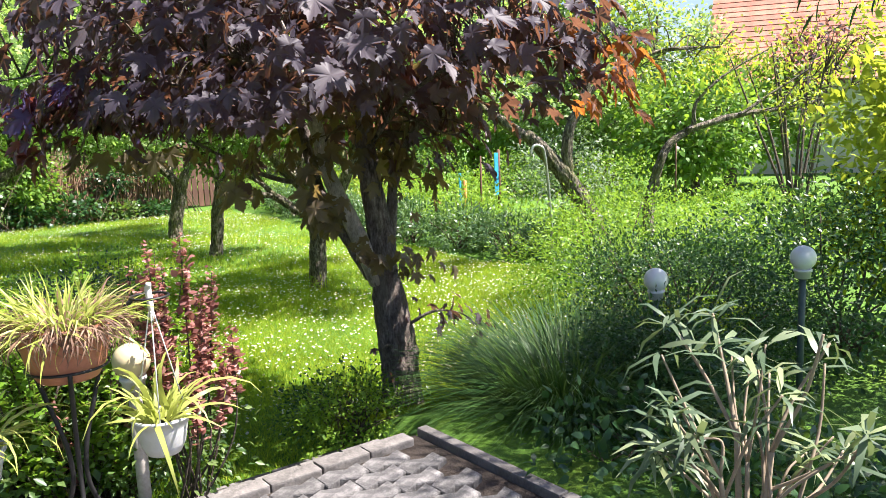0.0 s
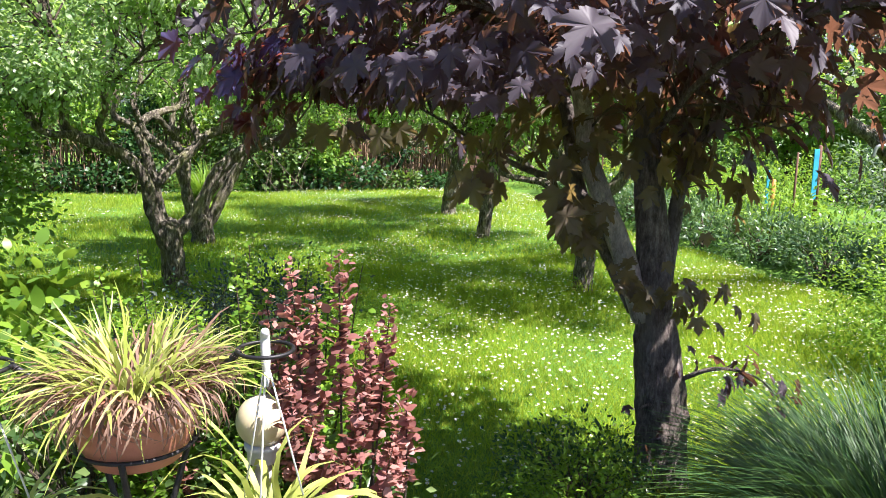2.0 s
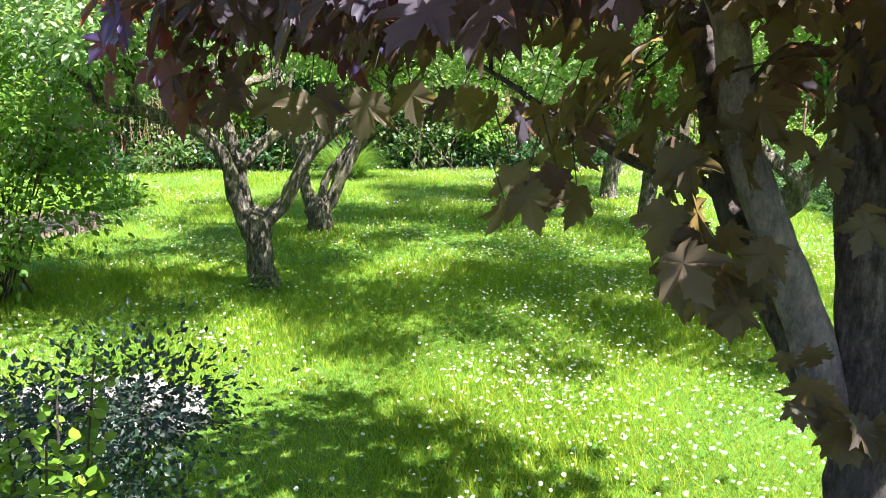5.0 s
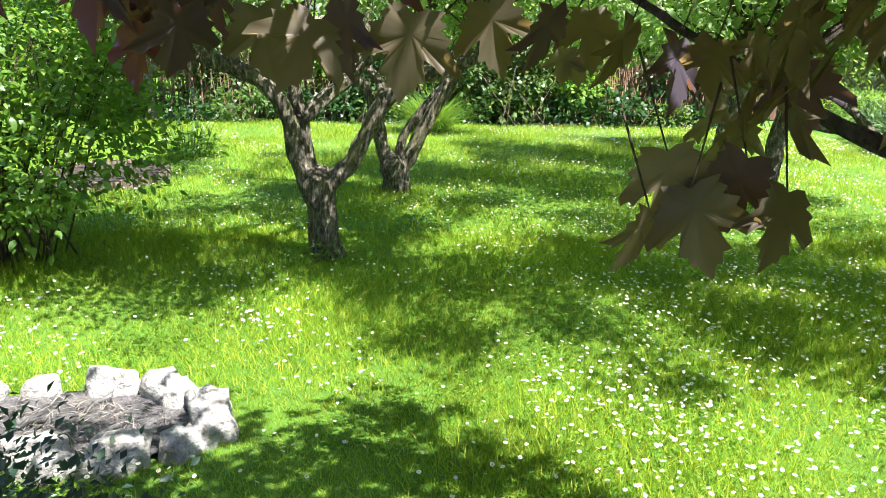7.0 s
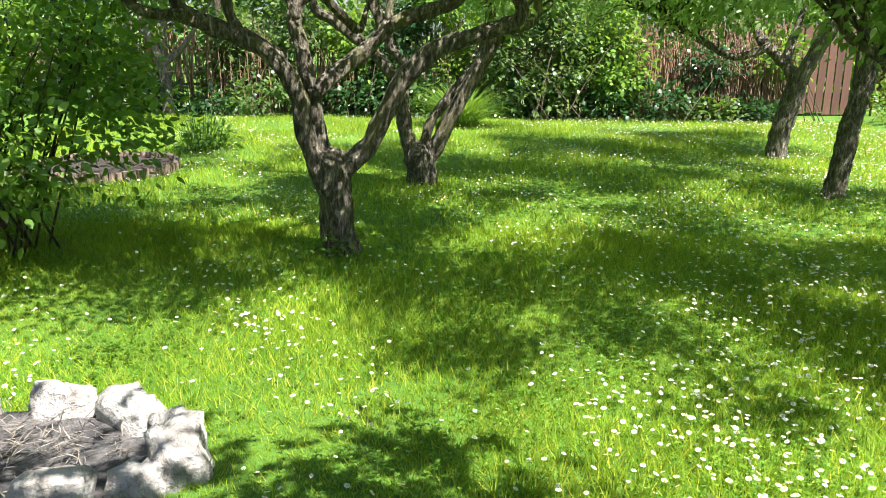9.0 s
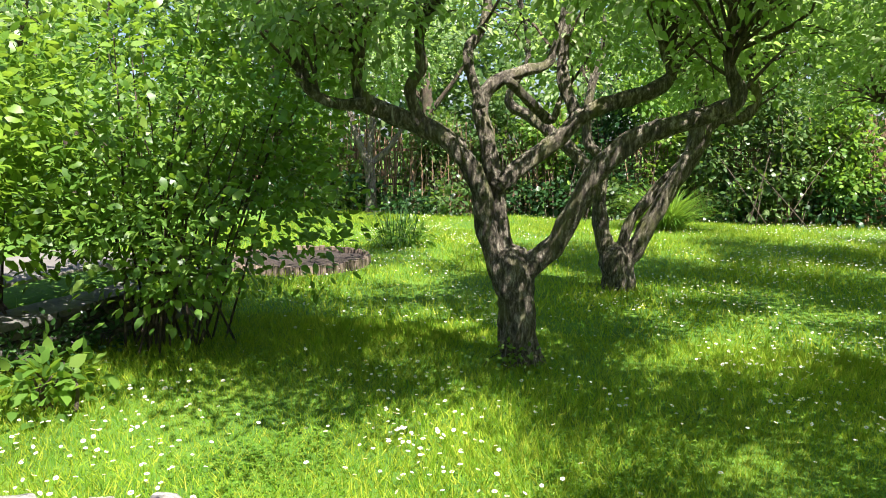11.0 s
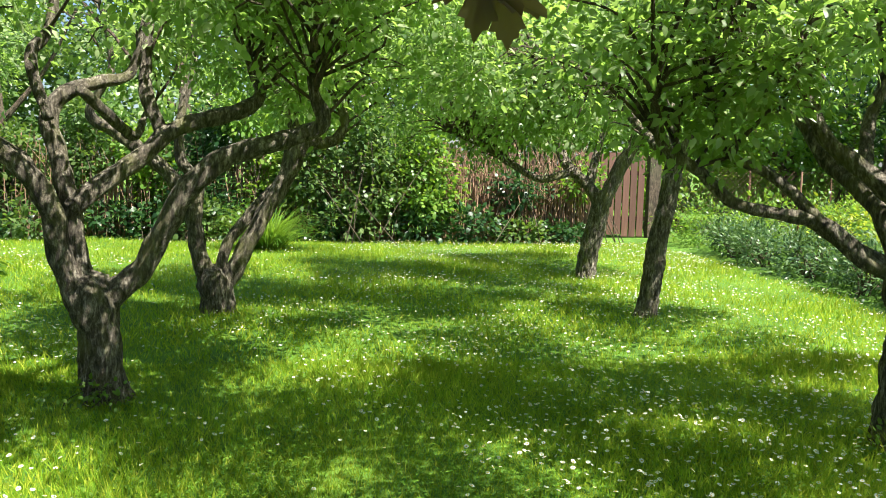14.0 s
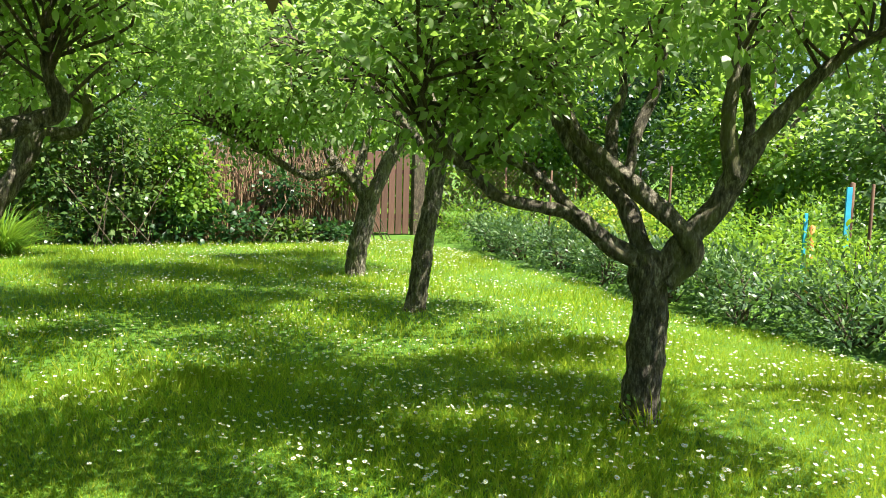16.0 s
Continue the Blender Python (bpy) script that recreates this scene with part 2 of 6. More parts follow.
PATH = rough_mat("pale_concrete_path", [(0.3, (0.14, 0.125, 0.11)), (0.7, (0.19, 0.175, 0.16))], 3, 0.9, 0.4, 0.005, fine=60, fine_mix=0.4)
ROOF = rough_mat("red_clay_tile", [(0.3, (0.33, 0.11, 0.065)), (0.7, (0.48, 0.19, 0.12))], 3, 0.8, 0.4, 0.01, fine=20, fine_mix=0.4, per_object=0.18)
RENDERED = rough_mat("cream_wall_plaster", [(0.3, (0.55, 0.5, 0.42)), (0.7, (0.66, 0.61, 0.53))], 2, 0.9, 0.2, 0.004)
BLUE = rough_mat("blue_plastic_strip", [(0.3, (0.03, 0.28, 0.5)), (0.7, (0.06, 0.42, 0.66))], 6, 0.5, 0.2, 0.004)
ORANGE = rough_mat("orange_marker", [(0.3, (0.55, 0.2, 0.04)), (0.7, (0.7, 0.3, 0.06))], 6, 0.6, 0.2, 0.004)
LOG = rough_mat("split_log", [(0.3, (0.12, 0.085, 0.06)), (0.7, (0.26, 0.2, 0.15))], 9, 0.9, 0.6, 0.01, (1, 1, 0.3), 50, 0.6, 0.25)


# ---- mesh helpers ----
def part(name, bm, material, parent=None, label=""):
    """Link a bmesh as one mesh object under a thing or a part."""
    me = bpy.data.meshes.new(name)
    bm.to_mesh(me)
    bm.free()
    me.materials.append(material)
    ob = new(name, me)
    ob.parent = parent
    return tagged(ob, label)


def raw(name, V, F, material, parent=None, label="", smooth=True):
    """Link arrays of points and of equal-sided faces as one mesh object."""
    V, F = np.asarray(V, np.float32), np.asarray(F, np.int32)
    me = bpy.data.meshes.new(name)
    me.vertices.add(len(V))
    me.vertices.foreach_set("co", V.ravel())
    me.loops.add(F.size)
    me.loops.foreach_set("vertex_index", F.ravel())
    me.polygons.add(len(F))
    me.polygons.foreach_set("loop_start", np.arange(0, F.size, F.shape[1], dtype=np.int32))
    me.polygons.foreach_set("use_smooth", np.full(len(F), smooth))
    me.update(calc_edges=True)
    me.materials.append(material)
    ob = new(name, me)
    ob.parent = parent
    return tagged(ob, label)


def thing(name, place, label, category, group="", kind="", turn=0):
    ob = new(name)
    ob.empty_display_size = 0.1
    ob.matrix_world = pose(*place, 0, 0, turn)
    return tagged(ob, label, category, group, kind)


def spline(pts, per=5):
    """Smooth points through rows of x, y, z, radius."""
    P = np.asarray(pts, float)
    if len(P) < 3:
        t = np.linspace(0, 1, per + 1)[:, None]
        return P[0] * (1 - t) + P[-1] * t
    Q = np.vstack([2 * P[0] - P[1], P, 2 * P[-1] - P[-2]])
    out = []
    for i in range(1, len(Q) - 2):
        a, b, c, d = Q[i - 1:i + 3]
        for s in np.arange(per) / per:
            out.append(0.5 * (2 * b + (c - a) * s + (2 * a - 5 * b + 4 * c - d) * s * s + (3 * b - a - 3 * c + d) * s ** 3))
    out.append(P[-1])
    out = np.array(out)
    out[:, 3] = np.maximum(out[:, 3], 0.001)
    return out


def tube(path, sides=10, knobs=0.0, rng=None, close=True, bark=0.0):
    """Points and triangles of a round limb along rows of x, y, z, radius."""
    P = np.asarray(path, float)
    n = len(P)
    tan = np.gradient(P[:, :3], axis=0)
    tan /= np.linalg.norm(tan, axis=1)[:, None] + 1e-9
    u = np.cross(tan[0], (0.3, 0.9, 0.1))
    u /= np.linalg.norm(u) + 1e-9
    ang = np.arange(sides) / sides * 2 * math.pi
    V = np.zeros((n, sides, 3))
    ph = rng.uniform(0, 6.28, 8) if rng is not None else np.zeros(8)
    run = np.concatenate([[0], np.cumsum(np.linalg.norm(np.diff(P[:, :3], axis=0), axis=1))])
    for i in range(n):
        u = u - tan[i] * (u @ tan[i])
        u /= np.linalg.norm(u) + 1e-9
        w = np.cross(tan[i], u)
        r = np.full(sides, P[i, 3])
        if knobs:
            s = run[i]
            r = r * (1 + knobs * (0.5 * np.sin(2 * ang + ph[0] + 5 * s) + 0.4 * np.sin(3 * ang + ph[1] - 9 * s) + 0.5 * np.sin(17 * s + ph[2]) * np.sin(ang + ph[3]) + 0.35 * np.sin(31 * s + ph[4] + 2 * ang) + 0.3 * np.sin(5 * ang + ph[5] + 13 * s)))
        if bark:
            ex = [Vector((math.cos(q) * 7, math.sin(q) * 7, run[i] * 6 + ph[0])) for q in ang]
            r = r + bark * np.array([1.4 * abs(noise.noise(e)) - 0.6 + 0.7 * noise.noise(e * 2.3) for e in ex])
        V[i] = P[i, :3] + r[:, None] * (np.cos(ang)[:, None] * u + np.sin(ang)[:, None] * w)
    F = []
    for i in range(n - 1):
        a = i * sides + np.arange(sides)
        b = i * sides + (np.arange(sides) + 1) % sides
        F.append(np.stack([a, b, b + sides], 1))
        F.append(np.stack([a, b + sides, a + sides], 1))
    V = V.reshape(-1, 3)
    if close:
        V = np.vstack([V, P[0, :3], P[-1, :3] + tan[-1] * P[-1, 3] * 0.5])
        k = np.arange(sides)
        F.append(np.stack([(k + 1) % sides, k, np.full(sides, n * sides)], 1))
        e = (n - 1) * sides
        F.append(np.stack([e + k, e + (k + 1) % sides, np.full(sides, n * sides + 1)], 1))
    return V, np.vstack(F)


def join(pieces):
    V, F, o = [], [], 0
    for v, f in pieces:
        V.append(v)
        F.append(f + o)
        o += len(v)
    return np.vstack(V), np.vstack(F)


def frames(axis, up, rng, jitter=0.3):
    """Rotations that lay a leaf's length along axis with its face towards up."""
    n = len(axis)
    y = axis + rng.normal(0, jitter, (n, 3))
    y /= np.linalg.norm(y, axis=1)[:, None] + 1e-9
    z = up + rng.normal(0, jitter, (n, 3))
    z -= y * (z * y).sum(1)[:, None]
    z /= np.linalg.norm(z, axis=1)[:, None] + 1e-9
    return np.stack([np.cross(y, z), y, z], 2)


def scatter(template, pos, rot, size):
    """One array mesh of many copies of a small template."""
    tv, tf = template
    V = np.einsum("nij,kj->nki", rot, tv) * np.asarray(size).reshape(-1, 1, 1) + pos[:, None, :]
    F = tf[None] + (np.arange(len(pos)) * len(tv))[:, None, None]
    return V.reshape(-1, 3), F.reshape(-1, 3)


def leaf_shape(width=0.5, fold=0.08, droop=0.1):
    w = width / 2
    v = np.array([(0, 0, 0), (-w, 0.28, fold * 0.6), (-w * 0.82, 0.66, fold * 0.3), (0, 1, -droop), (w * 0.82, 0.66, fold * 0.3), (w, 0.28, fold * 0.6)], float)
    return v, np.array([(0, 5, 1), (1, 5, 4), (1, 4, 2), (2, 4, 3)])


def small_leaf(width=0.55, fold=0.1):
    w = width / 2
    v = np.array([(0, 0, 0), (-w, 0.45, fold), (w, 0.45, fold), (0, 1, -0.05)], float)
    return v, np.array([(0, 3, 1), (0, 2, 3)])


def maple_shape(curl=1.0):
    """A five-lobed leaf with toothed lobes, stalk end at the origin."""
    half = [(0.0, 0.0), (0.12, -0.07), (0.34, -0.1), (0.3, 0.0), (0.4, 0.06), (0.33, 0.13), (0.5, 0.2), (0.44, 0.28), (0.64, 0.48), (0.66, 0.6), (0.52, 0.56), (0.48, 0.62), (0.37, 0.53), (0.2, 0.46), (0.25, 0.62), (0.3, 0.73), (0.19, 0.75), (0.17, 0.87), (0.1, 0.87), (0.0, 1.05)]
    pts = half + [(-x, y) for x, y in half[-2:0:-1]]
    tips = {(0.34, -0.1), (0.66, 0.6), (0.0, 1.05)}
    v = []
    for x, y in pts:
        fold = 0.05 if (abs(x), y) not in tips else -0.05
        v.append((x, y, curl * (0.1 * abs(x) - 0.2 * y * y - 0.25 * x * x) + fold * (abs(x) + 0.4)))
    v.append((0, 0.22, -0.04))
    k = len(pts)
    return np.array(v, float), np.array([(i, (i + 1) % k, k) for i in range(k)])


def blade_shape(bend=0.5, width=0.05, steps=4):
    """A ribbon that starts upright along y and bows over."""
    v, f, y, z = [], [], 0.0, 0.0
    for i in range(steps + 1):
        s = i / steps
        w = width / 2 * (1 - s ** 2) + 0.001
        v += [(-w, y, z), (w, y, z)]
        a = bend * 1.6 * (s + 0.5 / steps) ** 1.3
        y, z = y + math.cos(a) / steps, z - math.sin(a) / steps
        if i:
            b = 2 * i
            f += [(b - 2, b - 1, b + 1), (b - 2, b + 1, b)]
    return np.array(v, float), np.array(f)


def unit(v):
    return v / (np.linalg.norm(v, axis=-1, keepdims=True) + 1e-9)


def ball_points(n, rng, centre, radii, shell=0.5):
    d = unit(rng.normal(0, 1, (n, 3)))
    r = shell + (1 - shell) * rng.random(n) ** 0.6
    lump = 1 + 0.16 * np.sin(d[:, 0] * 5 + centre[0]) * np.sin(d[:, 1] * 4 + 2 * centre[1]) + 0.12 * np.sin(d[:, 2] * 7 + d[:, 0] * 3 + centre[0])
    return np.asarray(centre) + d * (r * lump)[:, None] * np.asarray(radii), d


def clumps(centres, out, per, spread, rng, size, template, droop=0.25, flat=0.8):
    """Leaves in loose tufts round centres; out is the way each tuft faces."""
    n = len(centres) * per
    c = np.repeat(centres, per, 0)
    o = np.repeat(out, per, 0)
    off = rng.normal(0, spread, (n, 3)) * (1, 1, 0.75)
    axis = unit(unit(off + 1e-6) + 0.5 * o + (0, 0, -droop))
    up = unit(np.stack([0.35 * o[:, 0], 0.35 * o[:, 1], np.full(n, flat)], 1))
    return scatter(template, c + off, frames(axis, up, rng, 0.45), rng.uniform(0.65, 1.25, n) * size)


def box(bm, lo, hi, bevel=0.0):
    r = bmesh.ops.create_cube(bm, size=1.0)
    c = [(a + b) / 2 for a, b in zip(lo, hi)]
    s = [b - a for a, b in zip(lo, hi)]
    for v in r["verts"]:
        v.co = Vector([v.co[i] * s[i] + c[i] for i in range(3)])
    if bevel:
        bmesh.ops.bevel(bm, geom=list({e for v in r["verts"] for e in v.link_edges}), offset=bevel, segments=2, affect="EDGES", profile=0.6)
    return bm


def lathe(profile, sides=28):
    """Points and triangles of a turned body; profile rows are radius, height."""
    pr = np.asarray(profile, float)
    a = np.arange(sides) / sides * 2 * math.pi
    V = np.stack([pr[:, :1] * np.cos(a), pr[:, :1] * np.sin(a), np.repeat(pr[:, 1:], sides, 1)], 2).reshape(-1, 3)
    F = []
    for i in range(len(pr) - 1):
        p, q = i * sides + np.arange(sides), i * sides + (np.arange(sides) + 1) % sides
        F += [np.stack([p, q, q + sides], 1), np.stack([p, q + sides, p + sides], 1)]
    return V, np.vstack(F)


# ---- ground ----
def smooth(t):
    t = np.clip(t, 0, 1)
    return t * t * (3 - 2 * t)


def height(x, y):
    """The ground: a flat lawn, a bank round the raised terrace, a path bank to the west."""
    x, y = np.asarray(x, float), np.asarray(y, float)
    dx = np.maximum(x - 2.2, 0)
    dy = np.maximum(y - 3.15, 0)
    bank = 0.40 * smooth(1 - np.hypot(dx / 2.6, dy / 1.5))
    bank = np.where((x > 0.9) & (x < 2.3) & (y > 3.12), np.minimum(bank, 0.28 * smooth((4.0 - y) / 0.9)), bank)
    west = 0.30 * smooth((-2.75 - x) / 0.3) * smooth((11.4 - y) / 1.2)
    bumps = 0.02 * np.sin(x * 1.3 + 0.5) * np.cos(y * 1.1)
    return np.maximum(bank, west) + bumps * (np.hypot(x, y) > 3)


def build_ground():
    gx = np.unique(np.concatenate([np.linspace(-400, -14, 16), np.linspace(-14, 16, 151), np.linspace(16, 400, 16)]))
    gy = np.unique(np.concatenate([np.linspace(-400, -4, 14), np.linspace(-4, 24, 141), np.linspace(24, 400, 16)]))
    X, Y = np.meshgrid(gx, gy)
    V = np.stack([X, Y, height(X, Y)], 2).reshape(-1, 3)
    w = len(gx)
    i = (np.arange(len(gy) - 1)[:, None] * w + np.arange(w - 1)).ravel()
    F = np.vstack([np.stack([i, i + 1, i + w + 1], 1), np.stack([i, i + w + 1, i + w], 1)])
    tagged(raw("ground", V, F, LAWN), "sunlit mown lawn with daisies and shaded patches", "lawn", kind="structure")


build_ground()


# ---- trees ----
def twigs_to(targets, limbs, rng, r0=0.012, sag=0.12, keep=1.0):
    """Thin twigs from the nearest limb point out to the tufts."""
    pts = np.vstack([spline(l, 4) for l in limbs])
    made = []
    for c in targets:
        if rng.random() > keep:
            continue
        d = np.linalg.norm(pts[:, :3] - c, axis=1) + 0.4 * np.maximum(pts[:, 2] - c[2], 0)
        k = np.argsort(d)[rng.integers(0, 6)]
        if d[k] > 0.95:
            continue
        a = pts[k, :3]
        m = (a + c) / 2 + rng.normal(0, 0.08, 3) + (0, 0, sag)
        made.append(tube(spline([(*a, r0), (*m, r0 * 0.7), (*c, r0 * 0.3)], 3), 4, 0, None, False))
    return made


def tree(name, base, trunk, limbs, crown, seed, label, leaf=APPLE, template=None, size=0.07, per=40, spread=0.17, bark=BARK, group="", floor=None, sides=11, twig_keep=0.8, category="tree", bough=13, bough_r=0.21, relief=0.018, fill=1.0, thin=1.0):
    """trunk and limbs: rows of x, y, z, radius. crown: tufts as (count, centre, radii)."""
    rng = np.random.default_rng(seed)
    t = thing(name, base, label, category, group)
    inv = Matrix.Translation(base).inverted()
    trunk = [(x, y, z, r * (1 + thin) / 2) for x, y, z, r in trunk]
    made = [raw("trunk", *tube(spline(trunk, 24), 52, 0.055, rng, True, relief), bark, t)]
    for l in limbs:
        l = [(x, y, z, r * thin) for x, y, z, r in l]
        made.append(raw("limb", *tube(spline(l, 10 if relief else 5), sides + (7 if relief else 0), 0.15, rng, True, relief * 0.4), bark, t))
    C, O = [], []
    for count, centre, radii in crown:
        p, d = ball_points(max(int(count * fill) // bough, 1), rng, centre, radii, 0.35)
        C.append(np.repeat(p, bough, 0) + rng.normal(0, bough_r, (len(p) * bough, 3)) * (1, 1, 0.7))
        O.append(np.repeat(d, bough, 0))
    C, O = np.vstack(C), np.vstack(O)
    if floor is not None:
        ok = C[:, 2] > floor(C[:, 0], C[:, 1])
        C, O = C[ok], O[ok]
    tw = twigs_to(C, limbs or [trunk], rng, keep=twig_keep)
    if tw:
        made.append(tagged(raw("fine_branching", *join(tw), TWIG, t), kind="stuff"))
    made.append(raw("crown", *clumps(C, O, per, spread, rng, size, template or leaf_shape()), leaf, t))
    for o in made:
        o.matrix_parent_inverse = inv
    return t


def high(z):
    return lambda x, y: z + 0 * x


# the old twin-forked apple by the bed
tree("apple_tree", (0.40, 9.76, 0), ((0.46, 9.78, -0.08, 0.16), (0.42, 9.76, 0.1, 0.138), (0.41, 9.76, 0.25, 0.134), (0.4, 9.76, 0.41, 0.131), (0.37, 9.75, 0.6, 0.148), (0.36, 9.75, 0.72, 0.10)), [
    ((0.31, 9.74, 0.55, 0.085), (0.22, 9.69, 0.87, 0.074), (0.19, 9.66, 1.11, 0.077), (0.04, 9.6, 1.37, 0.076), (-0.16, 9.53, 1.5, 0.069), (-0.35, 9.45, 1.58, 0.063), (-0.48, 9.4, 1.65, 0.059), (-0.49, 9.37, 1.88, 0.045), (-0.44, 9.36, 2.11, 0.035), (-0.49, 9.33, 2.5, 0.026), (-0.7, 9.2, 3.0, 0.015)),
    ((-0.43, 9.34, 1.63, 0.045), (-0.57, 9.27, 1.62, 0.041), (-0.7, 9.2, 1.68, 0.038), (-0.76, 9.15, 1.81, 0.045)),
    ((-0.13, 9.52, 1.48, 0.045), (-0.21, 9.5, 1.7, 0.045), (-0.14, 9.52, 1.85, 0.042), (-0.15, 9.52, 2.05, 0.035), (-0.04, 9.54, 2.4, 0.025), (0.1, 9.4, 3.0, 0.012)),
    ((0.33, 9.74, 0.6, 0.071), (0.28, 9.77, 0.97, 0.064), (0.23, 9.79, 1.25, 0.068), (0.18, 9.82, 1.42, 0.061), (0.13, 9.85, 1.61, 0.058), (0.2, 9.9, 1.76, 0.051), (0.38, 9.99, 1.84, 0.044), (0.53, 10.07, 1.91, 0.037), (0.6, 10.12, 2.2, 0.026), (0.7, 10.3, 2.8, 0.014)),
    ((0.27, 9.73, 1.1, 0.06), (0.43, 9.83, 1.26, 0.064), (0.61, 9.94, 1.41, 0.065), (0.79, 10.05, 1.58, 0.062), (1.03, 10.18, 1.67, 0.06), (1.2, 10.29, 1.74, 0.053), (1.27, 10.37, 1.85, 0.042), (1.19, 10.41, 2.06, 0.027), (1.24, 10.49, 2.6, 0.018)),
    ((0.31, 9.84, 1.78, 0.04), (0.42, 10.13, 1.62, 0.038), (0.48, 10.4, 1.54, 0.036), (0.5, 10.6, 1.7, 0.02)),
    ((0.43, 9.77, 0.57, 0.095), (0.64, 9.79, 0.77, 0.081), (0.76, 9.78, 0.99, 0.08), (0.88, 9.78, 1.2, 0.076), (1.09, 9.8, 1.4, 0.069), (1.32, 9.82, 1.49, 0.066), (1.55, 9.85, 1.56, 0.062), (1.67, 9.84, 1.65, 0.056), (1.61, 9.8, 1.88, 0.034), (1.65, 9.77, 2.4, 0.02)),
    ((0.72, 10.05, 1.53, 0.048), (0.62, 10.09, 1.78, 0.048), (0.6, 10.16, 1.99, 0.038), (0.66, 10.24, 2.6, 0.02)),
    # unseen overhead limb, added to carry the tuft that shades the lawn
    ((-0.15, 9.5, 2.03, 0.034), (0.4, 8.9, 2.5, 0.026), (0.85, 8.1, 2.8, 0.018), (1.2, 7.4, 2.95, 0.01)),
    ((0.21, 9.61, 1.6, 0.034), (0.1, 9.68, 1.93, 0.042), (0.17, 9.8, 2.14, 0.033), (0.2, 9.92, 2.7, 0.018)),
# the last tuft is added out of view to cast shade on the lawn
], [(480, (0.5, 9.75, 2.8), (2.4, 2.4, 0.95)), (60, (-0.8, 9.3, 2.2), (1.0, 0.9, 0.5)), (60, (1.6, 9.9, 2.2), (0.9, 1.0, 0.5)), (44, (1.2, 7.6, 2.95), (1.4, 0.6, 0.3))], 11,
    "old gnarled apple tree with a short forked trunk on the lawn", group="apple trees on the lawn", floor=lambda x, y: 1.72 + 0.15 * np.sin(3 * x) + 0.1 * np.sin(4 * y), category="apple tree", size=0.064, per=56, spread=0.115, fill=0.98, bough=9, bough_r=0.2, thin=0.86)

tree("apple_tree", (0.70, 12.45, 0), ((0.73, 12.46, -0.08, 0.21), (0.71, 12.46, 0.12, 0.18), (0.69, 12.45, 0.28, 0.185), (0.68, 12.45, 0.4, 0.13)), [
    ((0.62, 12.45, 0.26, 0.108), (0.55, 12.45, 0.57, 0.097), (0.5, 12.45, 0.87, 0.091), (0.36, 12.45, 1.18, 0.091), (0.12, 12.43, 1.43, 0.081), (-0.14, 12.41, 1.62, 0.076), (-0.35, 12.4, 1.79, 0.06), (-0.17, 12.44, 2.2, 0.038), (-0.29, 12.43, 2.9, 0.02)),
    ((0.71, 12.46, 0.32, 0.081), (0.8, 12.47, 0.63, 0.07), (1.02, 12.49, 0.92, 0.07), (1.26, 12.52, 1.2, 0.064), (1.44, 12.55, 1.44, 0.05)),
    ((0.77, 12.47, 0.25, 0.114), (0.99, 12.47, 0.64, 0.107), (1.18, 12.46, 1.0, 0.107), (1.39, 12.46, 1.35, 0.096), (1.48, 12.45, 1.54, 0.085), (1.78, 12.46, 1.61, 0.069), (1.85, 12.45, 1.81, 0.058), (1.7, 12.4, 2.18, 0.042), (1.76, 12.38, 2.8, 0.02)),
    ((0.53, 12.43, 0.82, 0.07), (0.54, 12.5, 1.18, 0.065), (0.38, 12.54, 1.43, 0.065), (0.4, 12.6, 1.89, 0.055), (0.5, 12.67, 2.3, 0.039), (0.42, 12.72, 2.9, 0.022)),
    ((1.32, 12.53, 1.29, 0.075), (1.38, 12.61, 1.78, 0.071), (1.17, 12.65, 2.23, 0.055), (1.23, 12.72, 2.9, 0.025)),
], [(390, (0.8, 12.5, 2.95), (2.5, 2.4, 1.0)), (60, (2.2, 12.6, 2.3), (0.9, 1.0, 0.5))], 12,
    "old apple tree with steeply forked leaning limbs on the lawn", group="apple trees on the lawn", floor=lambda x, y: 1.85 + 0.15 * np.sin(3 * x), category="apple tree", size=0.064, per=56, spread=0.115, fill=0.98, bough=9, bough_r=0.2, thin=0.74)

